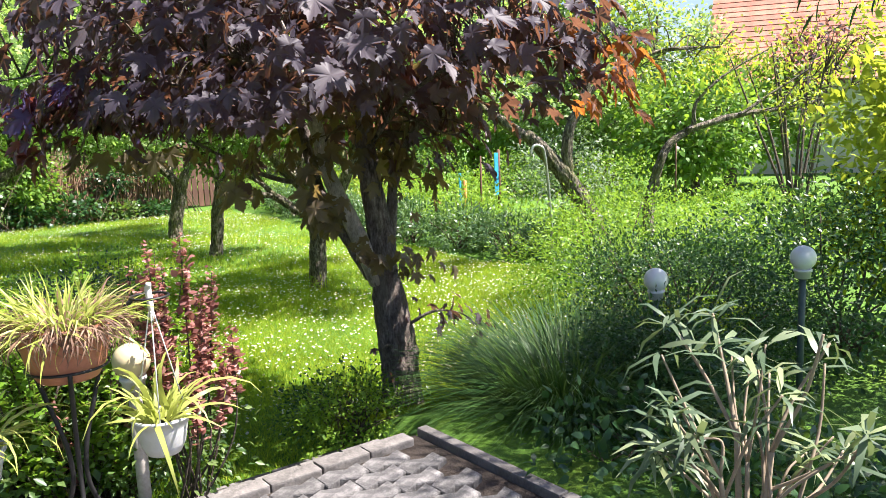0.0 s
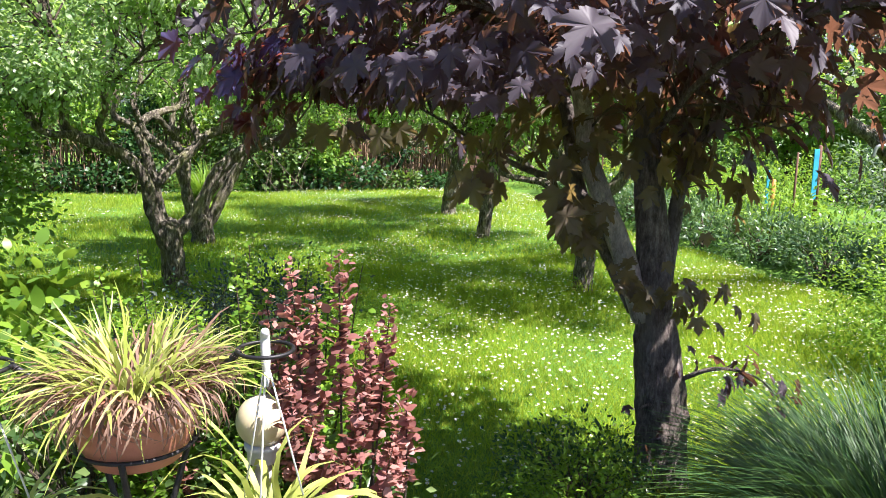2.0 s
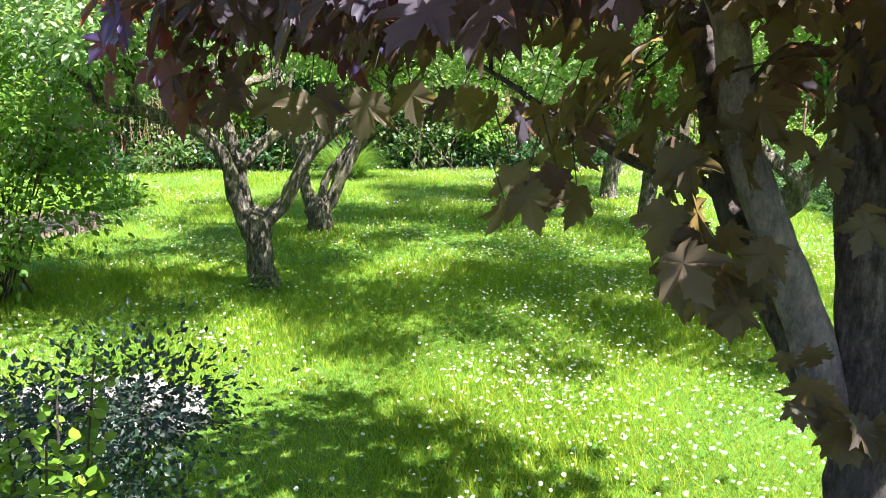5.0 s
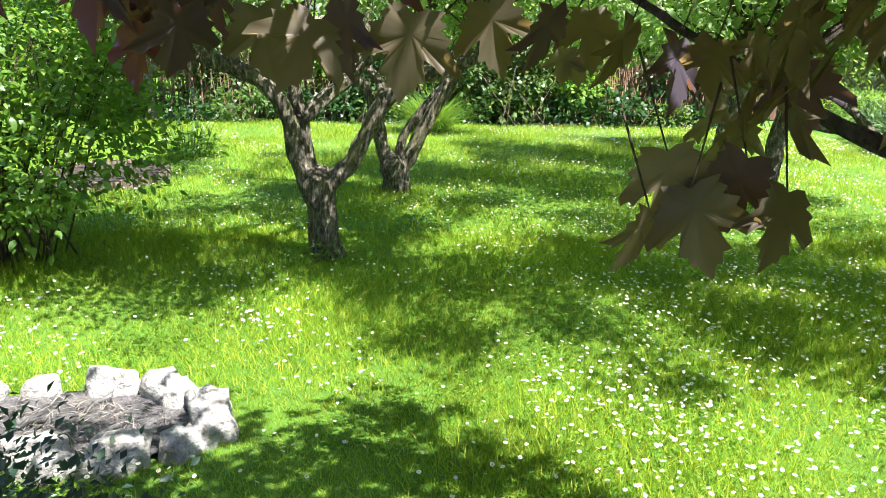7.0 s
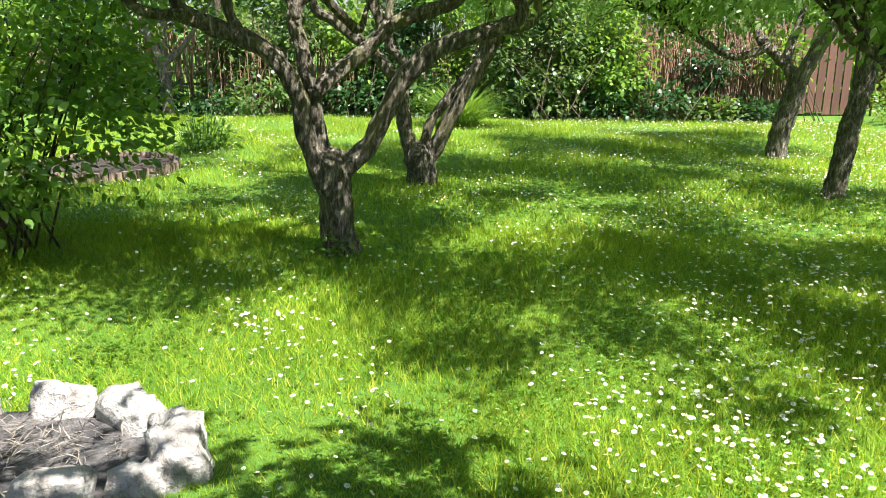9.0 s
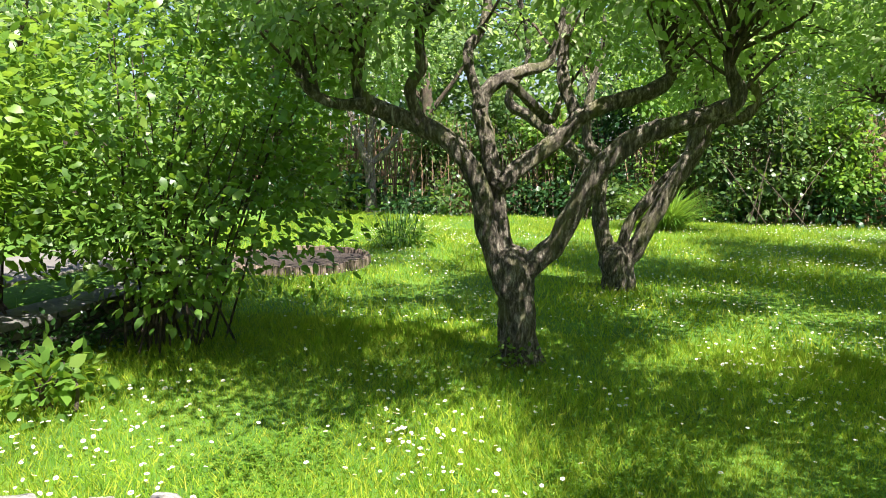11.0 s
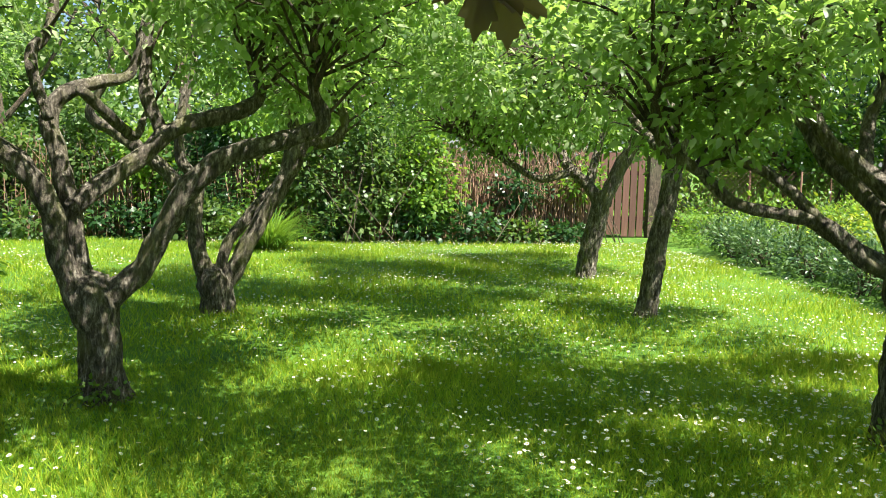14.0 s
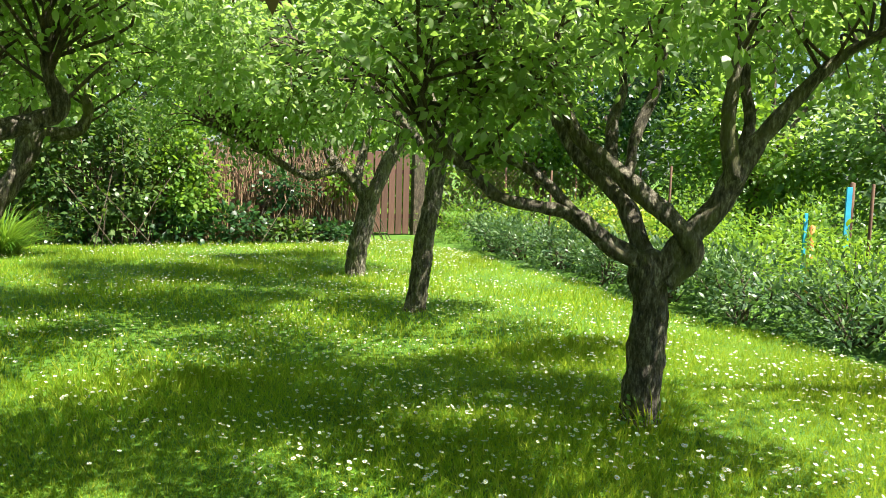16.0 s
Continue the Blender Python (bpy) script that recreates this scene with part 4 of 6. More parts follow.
# bushes behind the potted plants beside the terrace
shrub("hydrangea_bush", (-0.35, 4.15, 0.1), [(110, (-0.4, 4.2, 0.85), (0.75, 0.55, 0.6)), (70, (-0.9, 4.5, 1.1), (0.8, 0.6, 0.6))], 41, "leafy bright green hydrangea bush behind the hanging pots", LIME, 0.085, 22, 0.11, leaf_shape(0.55), 22, 0.8, "bush")
shrub("dark_green_bush", (0.35, 3.85, 0.15), [(110, (0.3, 3.85, 0.62), (0.65, 0.4, 0.5))], 42, "tangled green bush under the plant stand", HEDGE, 0.055, 24, 0.1, small_leaf(), 30, 0.7, "bush")
shrub("mock_orange_bush", (-1.5, 4.7, 0.05), [(170, (-1.5, 4.9, 1.25), (0.9, 0.8, 0.85))], 43, "sunlit green bush beside the terrace", LILAC, 0.09, 22, 0.14, leaf_shape(0.55), 18, 1.2, "bush")


def shooting_bush(name, base, tips, seed, label, material, size, step, low, tint=None):
    """A bush of upright shoots, each set with whorls of small round leaves from low to its tip."""
    rng = np.random.default_rng(seed)
    t = thing(name, base, label, "bush")
    made = []
    for tip in tips:
        a = np.array(base) + (*rng.normal(0, 0.05, 2), -0.04)
        e = np.array(tip)
        m = a + (e - a) * (0.7, 0.7, 0.45) + (*rng.normal(0, 0.025, 2), 0)
        path = spline([(*a, 0.006), (*m, 0.0045), (*e, 0.0015)], 14)
        stem = raw("shoot", *tube(path, 5), TWIG, t)
        n = int(low * np.linalg.norm(e - m) / step) + 6
        k = np.linspace(len(path) * (1 - 0.62 * low), len(path) - 1.01, n)
        i = k.astype(int)
        c = path[i, :3] + (path[i + 1, :3] - path[i, :3]) * (k - i)[:, None]
        c = np.repeat(c, 5, 0) + rng.normal(0, 0.014, (n * 5, 3))
        g = rng.uniform(0, 6.283, len(c))
        axis = np.stack([np.cos(g), np.sin(g), rng.uniform(0.1, 1.1, len(c))], 1)
        grow = np.repeat(np.interp(np.linspace(0, 1, n), (0, 0.6, 1), (1.0, 1.1, 0.55)), 5)
        leaf = raw("leaves", *scatter(leaf_shape(0.8, 0.06, 0.08), c, frames(unit(axis), np.tile((0, 0, 1.0), (len(c), 1)), rng, 0.3), rng.uniform(0.7, 1.2, len(c)) * size * grow), tint if tint and rng.random() < 0.12 else material, stem)
        tagged(leaf, kind="stuff")
        made.append(stem)
    for o in made:
        o.matrix_parent_inverse = Matrix.Translation(base).inverted()
    return t


r = np.random.default_rng(440)
shooting_bush("barberry_bush", (1.06, 3.3, 0.35), [(0.94, 3.14, 1.51), (1.07, 3.13, 1.55), (1.25, 3.29, 1.35), (1.16, 3.2, 1.3), (1.12, 3.1, 1.15), (0.98, 3.08, 1.12), (1.28, 3.2, 1.12), (1.02, 3.22, 1.42), (0.88, 3.2, 1.4), (1.2, 3.35, 1.22), (1.3, 3.34, 1.0), (1.05, 3.05, 1.0), (0.92, 3.05, 1.25), (1.22, 3.12, 0.98)], 44, "red-leaved barberry bush with upright shoots", BERBERIS, 0.034, 0.016, 0.58)
shooting_bush("green_barberry_bush", (0.82, 3.75, 0.2), [(0.82 + x, 3.75 + y, z) for x, y, z in zip(r.uniform(-0.5, 0.4, 60), r.uniform(-0.3, 0.25, 60), r.uniform(0.8, 1.46, 60))], 45, "loose green barberry shrub with reddish shoot tips", LIME, 0.034, 0.024, 1.0, BERBERIS)
shrub("dark_green_bush", (0.85, 3.7, 0.2), [(90, (0.75, 3.85, 0.65), (0.4, 0.3, 0.42)), (40, (1.02, 3.5, 0.6), (0.24, 0.16, 0.32))], 145, "low tangled green bush behind the barberry", HEDGE, 0.04, 26, 0.1, small_leaf(), 20, 0.9, "bush")
shrub("cotoneaster", (0.18, 5.25, 0), [(300, (0.14, 5.2, 0.34), (0.66, 0.5, 0.42))], 46, "low dark cotoneaster with bare arching twigs by the stones", COTON, 0.027, 34, 0.085, small_leaf(), 40, 0.35, "shrub", stem_r=0.006, stem_spread=3)
shrub("cotoneaster", (0.55, 4.3, 0), [(170, (0.62, 4.28, 0.8), (0.42, 0.34, 0.42)), (105, (0.93, 4.33, 1.11), (0.26, 0.16, 0.12)), (50, (0.94, 4.25, 0.82), (0.16, 0.14, 0.1))], 54, "dark small-leaved cotoneaster with arching twigs beside the barberry", COTON, 0.022, 30, 0.075, small_leaf(), 44, 0.5, "shrub", stem_r=0.005, stem_spread=2)
shrub("creeping_shrub", (2.3, 3.95, 0.1), [(110, (2.35, 3.9, 0.2), (0.42, 0.42, 0.22))], 47, "low pale green creeping shrub beside the steps", LIME, 0.03, 34, 0.07, small_leaf(), 20, 0.25, "shrub", stem_r=0.005)
shrub("creeping_shrub", (2.45, 4.4, 0.05), [(80, (2.45, 4.4, 0.15), (0.4, 0.35, 0.18))], 48, "low dark creeping shrub at the maple's foot", DARKLEAF, 0.03, 34, 0.07, small_leaf(), 16, 0.2, "shrub", stem_r=0.005)
shrub("cotoneaster_mound", (4.85, 3.45, 0.1), [(300, (4.85, 3.45, 0.48), (1.0, 0.9, 0.62))], 49, "broad dark green shrub mound with a lamp in it", DARKLEAF, 0.03, 84, 0.12, small_leaf(), 20, 0.5, "shrub")
shrub("cotoneaster_mound", (3.64, 2.8, 0.1), [(150, (3.64, 2.8, 0.46), (0.45, 0.4, 0.38))], 53, "dark green shrub at the garden lamp's foot", DARKLEAF, 0.03, 76, 0.1, small_leaf(), 12, 0.35, "shrub")
shrub("cotoneaster_mound", (6.0, 2.9, 0.1), [(260, (6.0, 2.9, 0.55), (1.0, 0.9, 0.85))], 50, "dark green shrub behind the garden lamp", DARKLEAF, 0.05, 36, 0.13, small_leaf(), 12, 0.5, "shrub")
shrub("golden_shrub", (6.4, 5.4, 0), [(260, (6.5, 5.5, 0.5), (1.3, 1.1, 0.62)), (70, (7.6, 4.6, 0.45), (1.0, 0.9, 0.5))], 51, "broad yellow-green flowering shrub mound", LIME, 0.042, 56, 0.14, small_leaf(), 24, 0.7, "shrub")
shrub("bright_leafed_bush", (7.2, 2.85, 0), [(170, (7.2, 2.85, 1.5), (0.8, 0.75, 1.15))], 52, "tall bright yellow-green broad-leaved bush", YELLOWLEAF, 0.12, 22, 0.16, leaf_shape(0.45), 16, 1.2, "bush")

for i, (gx, gy) in enumerate([(2.75, 2.35), (3.15, 1.8), (2.7, 1.55), (3.6, 2.3), (3.4, 1.2)]):
    gz = float(height(gx, gy))
    shrub("ground_cover", (gx, gy, gz), [(50, (gx, gy, gz + 0.1), (0.42, 0.36, 0.14))], 320 + i, "low dark green weeds beside the terrace kerb", HEDGE if i % 2 else DARKLEAF, 0.06, 18, 0.08, leaf_shape(0.5), 8, 0.12, "weeds", "weeds beside the kerb", stem_r=0.004)

# laurel-like border along the lawn's edge
BORDER = [(8.3, 17.2), (8.1, 15.9), (8.0, 14.6), (7.85, 13.3), (7.7, 12.0), (7.55, 10.8), (7.6, 9.6), (7.6, 8.5), (7.8, 7.4)]
for i, (bx, by) in enumerate(BORDER):
    shrub("border_plant", (bx, by, 0), [(70, (bx + 0.1, by, 0.27), (0.5, 0.72, 0.32))], 60 + i, "dark green bushy border plant along the lawn", BORDERLEAF, 0.085, 30, 0.1, leaf_shape(0.32), 14, 0.4, "plant", "border plants", droop=-0.25)
# the overgrown plot beyond
for i, (px, py, h, mat) in enumerate([(9.3, 17.0, 0.9, LIME), (9.4, 15.2, 0.85, YELLOWLEAF), (9.2, 13.4, 0.85, LIME), (9.1, 11.6, 0.75, LIME), (8.9, 9.9, 0.5, LILAC), (9.4, 8.4, 0.35, LIME), (11.0, 16.2, 0.7, LIME), (11.2, 13.8, 0.8, LIME), (11.6, 11.2, 1.6, SILVER), (11.3, 9.0, 0.5, LILAC), (13.2, 14.6, 1.0, LILAC), (13.6, 11.6, 1.0, LIME), (13.2, 17.6, 1.4, LILAC), (13.4, 8.6, 0.5, LIME), (10.0, 6.6, 0.3, LIME), (12.3, 6.4, 0.4, HEDGE), (8.9, 18.9, 0.7, LILAC), (10.6, 18.6, 0.8, HEDGE), (12.2, 19.2, 0.8, LILAC)]):
    shrub("tall_weeds", (px, py, 0), [(95, (px, py, h * 0.45), (1.0, 1.0, h * 0.6))], 80 + i, "rank light green weeds and perennials in the plot", mat, 0.085, 22, 0.16, leaf_shape(0.4), 14, h * 0.7, "weeds", "weeds in the plot", stem_r=0.006, stem_spread=5)

shrub("yellow_flowers", (8.4, 10.3, 0), [(40, (8.4, 10.3, 0.5), (0.45, 0.5, 0.25))], 99, "yellow-green flowering plant in the border", LIME, 0.06, 22, 0.1, small_leaf(), 10, 0.4, "plant")

# hedge before the back fence: low plants in front, tall uneven bushes between the canes
HEDGE_ROW = [(-9.5, 19.7, 2.4), (-8.2, 19.6, 1.9), (-7.0, 19.8, 2.3), (-5.9, 19.7, 1.6), (-3.6, 19.9, 1.7), (-2.5, 19.7, 2.3), (-1.5, 19.8, 1.8), (-0.5, 19.6, 2.1), (0.5, 19.6, 2.4), (1.5, 19.5, 1.9), (2.4, 19.4, 2.3), (3.3, 19.4, 2.1), (5.1, 19.5, 1.3), (6.3, 19.5, 1.5)]
for i, (hx, hy, h) in enumerate(HEDGE_ROW):
    r = np.random.default_rng(900 + i)
    tall = [(34, (hx + r.normal(0, 0.25), hy + r.normal(0, 0.12), h * q), (0.42, 0.32, 0.34)) for q in (0.35, 0.62, 0.9)] if hx < 4 else [(18, (hx + 0.1, hy - 0.1, h * 0.75), (0.4, 0.25, 0.3))]
    shrub("hedge_bush", (hx, hy, 0), tall, 110 + i, "tall loose hedge bush growing through the cane fence", (HEDGE, LILAC, DARKLEAF, LILAC, HEDGE)[i % 5], 0.105, 26, 0.15, leaf_shape(0.6), 18, h * 0.8, "hedge", "hedge along the back fence", stem_r=0.009, stem_spread=4)
for i in range(17):
    r = np.random.default_rng(930 + i)
    hx, hy, h = -8.6 + i * 0.92 + r.normal(0, 0.15), 19.15 + r.normal(0, 0.12), r.uniform(0.3, 0.75)
    shrub("hedge_plant", (hx, hy, 0), [(26, (hx, hy, h * 0.5), (0.5, 0.28, h * 0.55))], 950 + i, "low dark leafy plant at the hedge's foot", (DARKLEAF, HEDGE)[i % 3 == 0], 0.11, 18, 0.1, leaf_shape(0.6), 6, h * 0.6, "plant", "plants along the hedge", stem_r=0.006, stem_spread=2)


def background_tree(i, x, y, h, r, material, size=0.16, n=220, label="tall leafy tree behind the garden"):
    tree("background_tree", (x, y, 0), ((x, y, -0.1, 0.2), (x + 0.05, y, h * 0.3, 0.15), (x - 0.05, y, h * 0.55, 0.1), (x, y, h * 0.85, 0.04)),
         [((x, y, h * 0.3, 0.08), (x + r * 0.4, y, h * 0.5, 0.05), (x + r * 0.7, y - 0.3, h * 0.7, 0.02)), ((x, y, h * 0.35, 0.08), (x - r * 0.4, y - 0.2, h * 0.55, 0.05), (x - r * 0.7, y, h * 0.75, 0.02))],
         [(n, (x, y, h * 0.56), (r, r, h * 0.45))], 200 + i, label, material, leaf_shape(0.55), size, 26, 0.32, TWIG, "trees behind the garden", high(0.5), 6, 0.25, relief=0.0)


for i, (x, y, h, r, mat) in enumerate([(-13, 20, 7, 2.6, HEDGE), (-9.5, 23.5, 7, 2.6, APPLE), (-5.5, 24, 6.5, 2.6, HEDGE), (-1.5, 24, 6.5, 2.6, APPLE), (2.5, 24, 6.5, 2.6, HEDGE), (6.2, 24.5, 7, 2.7, APPLE), (10, 23.5, 7, 2.7, LILAC), (9.0, 22.2, 3.6, 1.7, LIME), (12.0, 21.8, 3.6, 1.8, LILAC), (15.0, 18.0, 3.4, 1.7, LILAC), (15.6, 14.8, 3.4, 1.7, APPLE), (16.2, 11.5, 3.0, 1.6, LILAC), (13.5, 22, 7, 2.7, DARKLEAF), (16.5, 19, 6, 2.6, APPLE), (17.5, 15.2, 5, 2.3, HEDGE), (-9.5, 14.5, 5.5, 2.3, APPLE), (-8.6, 10.6, 6.0, 2.2, DARKLEAF), (-12, 17, 6, 2.4, HEDGE), (-7.5, 6.5, 5.5, 2.0, HEDGE), (-11.5, 11.5, 7, 2.4, HEDGE), (18.5, 12.0, 3.3, 1.7, LILAC), (22, 17.0, 6, 2.6, APPLE)]):
    background_tree(i, x, y, h, r, mat)


def far_woods():
    """Leaves of the far trees that close the view; nobody could count them."""
    rng = np.random.default_rng(301)
    n = 3400
    a = rng.uniform(radians(20), radians(200), n)
    d = rng.uniform(29, 36, n)
    keep = (a > radians(36)) | (rng.random(n) < 0.5)
    a, d = a[keep], d[keep]
    top = 8.5 + 1.5 * np.sin(a * 9) + 1.0 * np.sin(a * 23)
    top = np.where(a < radians(37), 3.0, top)
    c = np.stack([np.cos(a) * d, np.sin(a) * d + 4, rng.random(len(a)) ** 0.8 * top], 1)
    out = np.stack([-np.cos(a), -np.sin(a), np.full(len(a), 0.3)], 1)
    tagged(raw("far_woods", *clumps(c, out, 26, 0.7, rng, 0.36, leaf_shape(0.6)), HEDGE, smooth=False), "distant leafy green woods behind the gardens", "woods", kind="stuff")


far_woods()

# the leaning peach and its bare-limbed neighbour
tree("peach_tree", (8.5, 7.4, 0), ((8.5, 7.4, -0.1, 0.16), (8.3, 7.45, 0.5, 0.13), (7.95, 7.6, 1.1, 0.12), (7.6, 7.75, 1.55, 0.10), (7.4, 7.85, 1.75, 0.08)), [
    ((7.5, 7.8, 1.65, 0.07), (7.1, 8.0, 1.95, 0.06), (6.8, 8.1, 2.2, 0.04), (6.5, 8.2, 2.8, 0.02)),
    ((7.95, 7.6, 1.1, 0.08), (7.9, 7.55, 1.7, 0.07), (8.1, 7.4, 2.3, 0.06), (8.2, 7.3, 3.0, 0.04), (8.4, 7.2, 3.8, 0.02)),
    ((7.9, 7.55, 1.9, 0.04), (8.3, 7.3, 2.4, 0.035), (8.9, 6.9, 2.75, 0.03), (9.6, 6.4, 2.8, 0.015)),
], [(60, (8.0, 7.6, 3.4), (1.6, 1.5, 0.8)), (30, (9.0, 6.9, 2.9), (1.0, 0.8, 0.5))], 301, "leaning peach tree with sparse leaves", YELLOWLEAF, leaf_shape(0.3), 0.1, 18, 0.22, BARK, floor=high(2.1))
tree("fruit_tree", (9.4, 7.4, 0), ((9.4, 7.4, -0.1, 0.09), (9.4, 7.4, 0.6, 0.08), (9.45, 7.3, 1.1, 0.07), (9.6, 7.2, 1.5, 0.06), (9.9, 7.0, 1.75, 0.05)), [
    ((9.8, 7.05, 1.7, 0.05), (10.5, 6.6, 1.9, 0.04), (11.3, 6.1, 2.0, 0.03), (12.0, 5.6, 2.3, 0.014)),
    ((10.4, 6.6, 1.88, 0.025), (10.8, 6.3, 2.2, 0.02), (11.2, 6.0, 2.5, 0.01)),
    ((9.9, 7.0, 1.75, 0.035), (9.9, 6.95, 2.1, 0.025), (10.3, 6.7, 2.5, 0.016), (10.8, 6.4, 2.8, 0.01)),
    ((11.0, 6.3, 1.95, 0.02), (11.2, 6.2, 2.3, 0.014), (11.7, 5.9, 2.5, 0.008)),
], [(36, (10.8, 6.4, 2.5), (1.4, 1.2, 0.7)), (60, (12.2, 5.6, 2.9), (1.2, 1.2, 0.9))], 302, "fruit tree with long bare arching limbs", YELLOWLEAF, leaf_shape(0.35), 0.09, 14, 0.2, BARK)
shrub("purple_bush", (20, 10.6, 0), [(60, (20, 10.6, 3.0), (0.9, 0.9, 0.8))], 303, "purple-leaved treetop before the red roof", PURPLE, 0.16, 24, 0.25, leaf_shape(), 8, 2.5, "tree")
shrub("yellow_hanging_tree", (13.8, 7.6, 0), [(44, (13.8, 7.8, 2.7), (1.4, 1.3, 0.85))], 304, "tree with drooping yellow-green leaves", YELLOWLEAF, 0.12, 22, 0.22, leaf_shape(0.3), 10, 2.2, "tree", droop=1.2, stem_r=0.03)
shrub("pine_tree", (6.0, 0.6, 0), [(420, (5.4, 0.8, 3.7), (1.8, 1.5, 1.3)), (50, (4.7, 1.95, 3.0), (0.65, 0.5, 0.35))], 305, "dark green pine tree beside the terrace", PINE, 0.14, 60, 0.15, leaf_shape(0.1), 5, 3.0, "pine tree", stem_r=0.04)


# ---- grasses ----
def tuft(name, base, n, length, lean, seed, label, material, width=0.012, radius=0.1, bend=0.9, category="grass", group=""):
    rng = np.random.default_rng(seed)
    t = thing(name, base, label, category, group)
    a = rng.uniform(0, 2 * math.pi, n)
    out = np.stack([np.cos(a), np.sin(a), np.zeros(n)], 1)
    r = radius * np.sqrt(rng.random(n))
    k = lean * rng.random(n) ** 0.7
    axis = unit(out * k[:, None] + (0, 0, 1))
    rot = frames(axis, unit(-out * 1.0 + (0, 0, 0.3)), rng, 0.12)
    L = rng.uniform(0.55, 1.1, n) * length
    v, f = blade_shape(bend, width / length, 5)
    pos = out * r[:, None]
    V, F = scatter((v, f), pos, rot, L)
    tagged(raw("grass_mass", V, F, material, t, smooth=True), kind="stuff")
    return t


tuft("fountain_grass", (3.36, 3.22, 0.12), 5600, 0.88, 0.85, 401, "large mound of green fountain grass beside the terrace", TALLGRASS, 0.006, 0.44, 0.8, "ornamental grass")
tuft("grass_clump", (0.8, 17.7, 0), 900, 1.0, 0.9, 402, "bright green clump of tall grass before the hedge", LILAC, 0.014, 0.2, 0.8, "ornamental grass")
tuft("iris_clump", (-2.42, 14.6, 0), 70, 0.75, 0.55, 403, "sparse upright clump with dry stalks on the lawn", TALLGRASS, 0.012, 0.3, 0.25, "plant")
shrub("iris_leaves", (-2.42, 14.6, 0), [(30, (-2.42, 14.6, 0.15), (0.4, 0.3, 0.16))], 404, "low leaves at the foot of the upright clump", LILAC, 0.12, 10, 0.08, leaf_shape(0.35), 0, 0.2, "plant")
tuft("grass_tuft", (4.62, 8.5, 0), 160, 0.26, 0.4, 405, "long unmown grass round the apple trunk", GRASS, 0.006, 0.2, 0.5, "grass")


# ---- lawn blades and daisies ----
def lawn_points(n, rng, lo, hi):
    p = rng.random((n, 2)) * (np.array(hi) - lo) + lo
    z = height(p[:, 0], p[:, 1])
    terrace = (p[:, 0] < 2.35) & (p[:, 1] < 3.15) | ((p[:, 0] > 0.85) & (p[:, 0] < 2.3) & (p[:, 1] < 3.95))
    border = p[:, 0] > 7.15 + 0.08 * np.maximum(p[:, 1] - 10.5, 0) + 0.15 * np.sin(p[:, 1] * 2)
    ring = ((p[:, 0] + 0.15) / 0.66) ** 2 + ((p[:, 1] - 6.74) / 0.4) ** 2 < 1
    bed = (p[:, 0] + 2.85) ** 2 + (p[:, 1] - 12.85) ** 2 < 0.62
    west = (p[:, 0] < -2.7) & (p[:, 1] < 10.6)
    ok = ~(terrace | border | ring | bed | west) & (p[:, 1] < 19.0)
    return np.column_stack([p, z])[ok]


def build_lawn():
    rng = np.random.default_rng(501)
    pieces = []
    for n, lo, hi, size, wide in [(360000, (-2.8, 4.0), (7.4, 10.5), 0.056, 0.085), (150000, (-6.0, 10.0), (8.5, 19.0), 0.066, 0.13), (50000, (1.5, 4.0), (7.4, 9.0), 0.06, 0.09)]:
        p = lawn_points(n, rng, lo, hi)
        m = len(p)
        axis = unit(np.stack([rng.normal(0, 0.5, m), rng.normal(0, 0.5, m), np.ones(m)], 1))
        up = rng.normal(0, 1, (m, 3)) + (0, 0, 0.4)
        v = np.array([(-wide / 2, -0.05, 0), (wide / 2, -0.05, 0), (0, 1, -0.25)])
        size_v = size * rng.uniform(0.5, 1.3, m) * (1 + 0.35 * np.sin(p[:, 0] * 2.1) * np.sin(p[:, 1] * 1.7))
        pieces.append(scatter((v, np.array([(0, 1, 2)])), p, frames(axis, up, rng, 0.1), size_v))
    p = lawn_points(60000, rng, (-2.6, 4.2), (5.5, 9.5))
    patch = np.sin(p[:, 0] * 2.7 + 2 * np.sin(p[:, 1] * 1.3)) * np.sin(p[:, 1] * 2.3 + 1.5 * np.sin(p[:, 0] * 1.9))
    p = p[rng.random(len(p)) < np.clip(patch * 1.2 - 0.1, 0.02, 1)]
    p = np.repeat(p, 3, 0)
    m = len(p)
    p[:, 2] += np.repeat(rng.uniform(0.02, 0.045, m // 3), 3)
    a = np.tile(np.arange(3) * 2.094, m // 3) + np.repeat(rng.uniform(0, 6.28, m // 3), 3)
    axis = np.stack([np.cos(a), np.sin(a), np.full(m, 0.15)], 1)
    leaflets = scatter(small_leaf(0.9, 0.12), p, frames(axis, np.tile((0, 0, 1.0), (m, 1)), rng, 0.15), rng.uniform(0.009, 0.016, m))
    tagged(raw("clover", *leaflets, CLOVER, smooth=False), "small clover leaves among the lawn grass", "clover", kind="stuff")
    tagged(raw("lawn_grass", *join(pieces), GRASS, smooth=False), "short bright green grass blades of the lawn", "grass", kind="stuff")


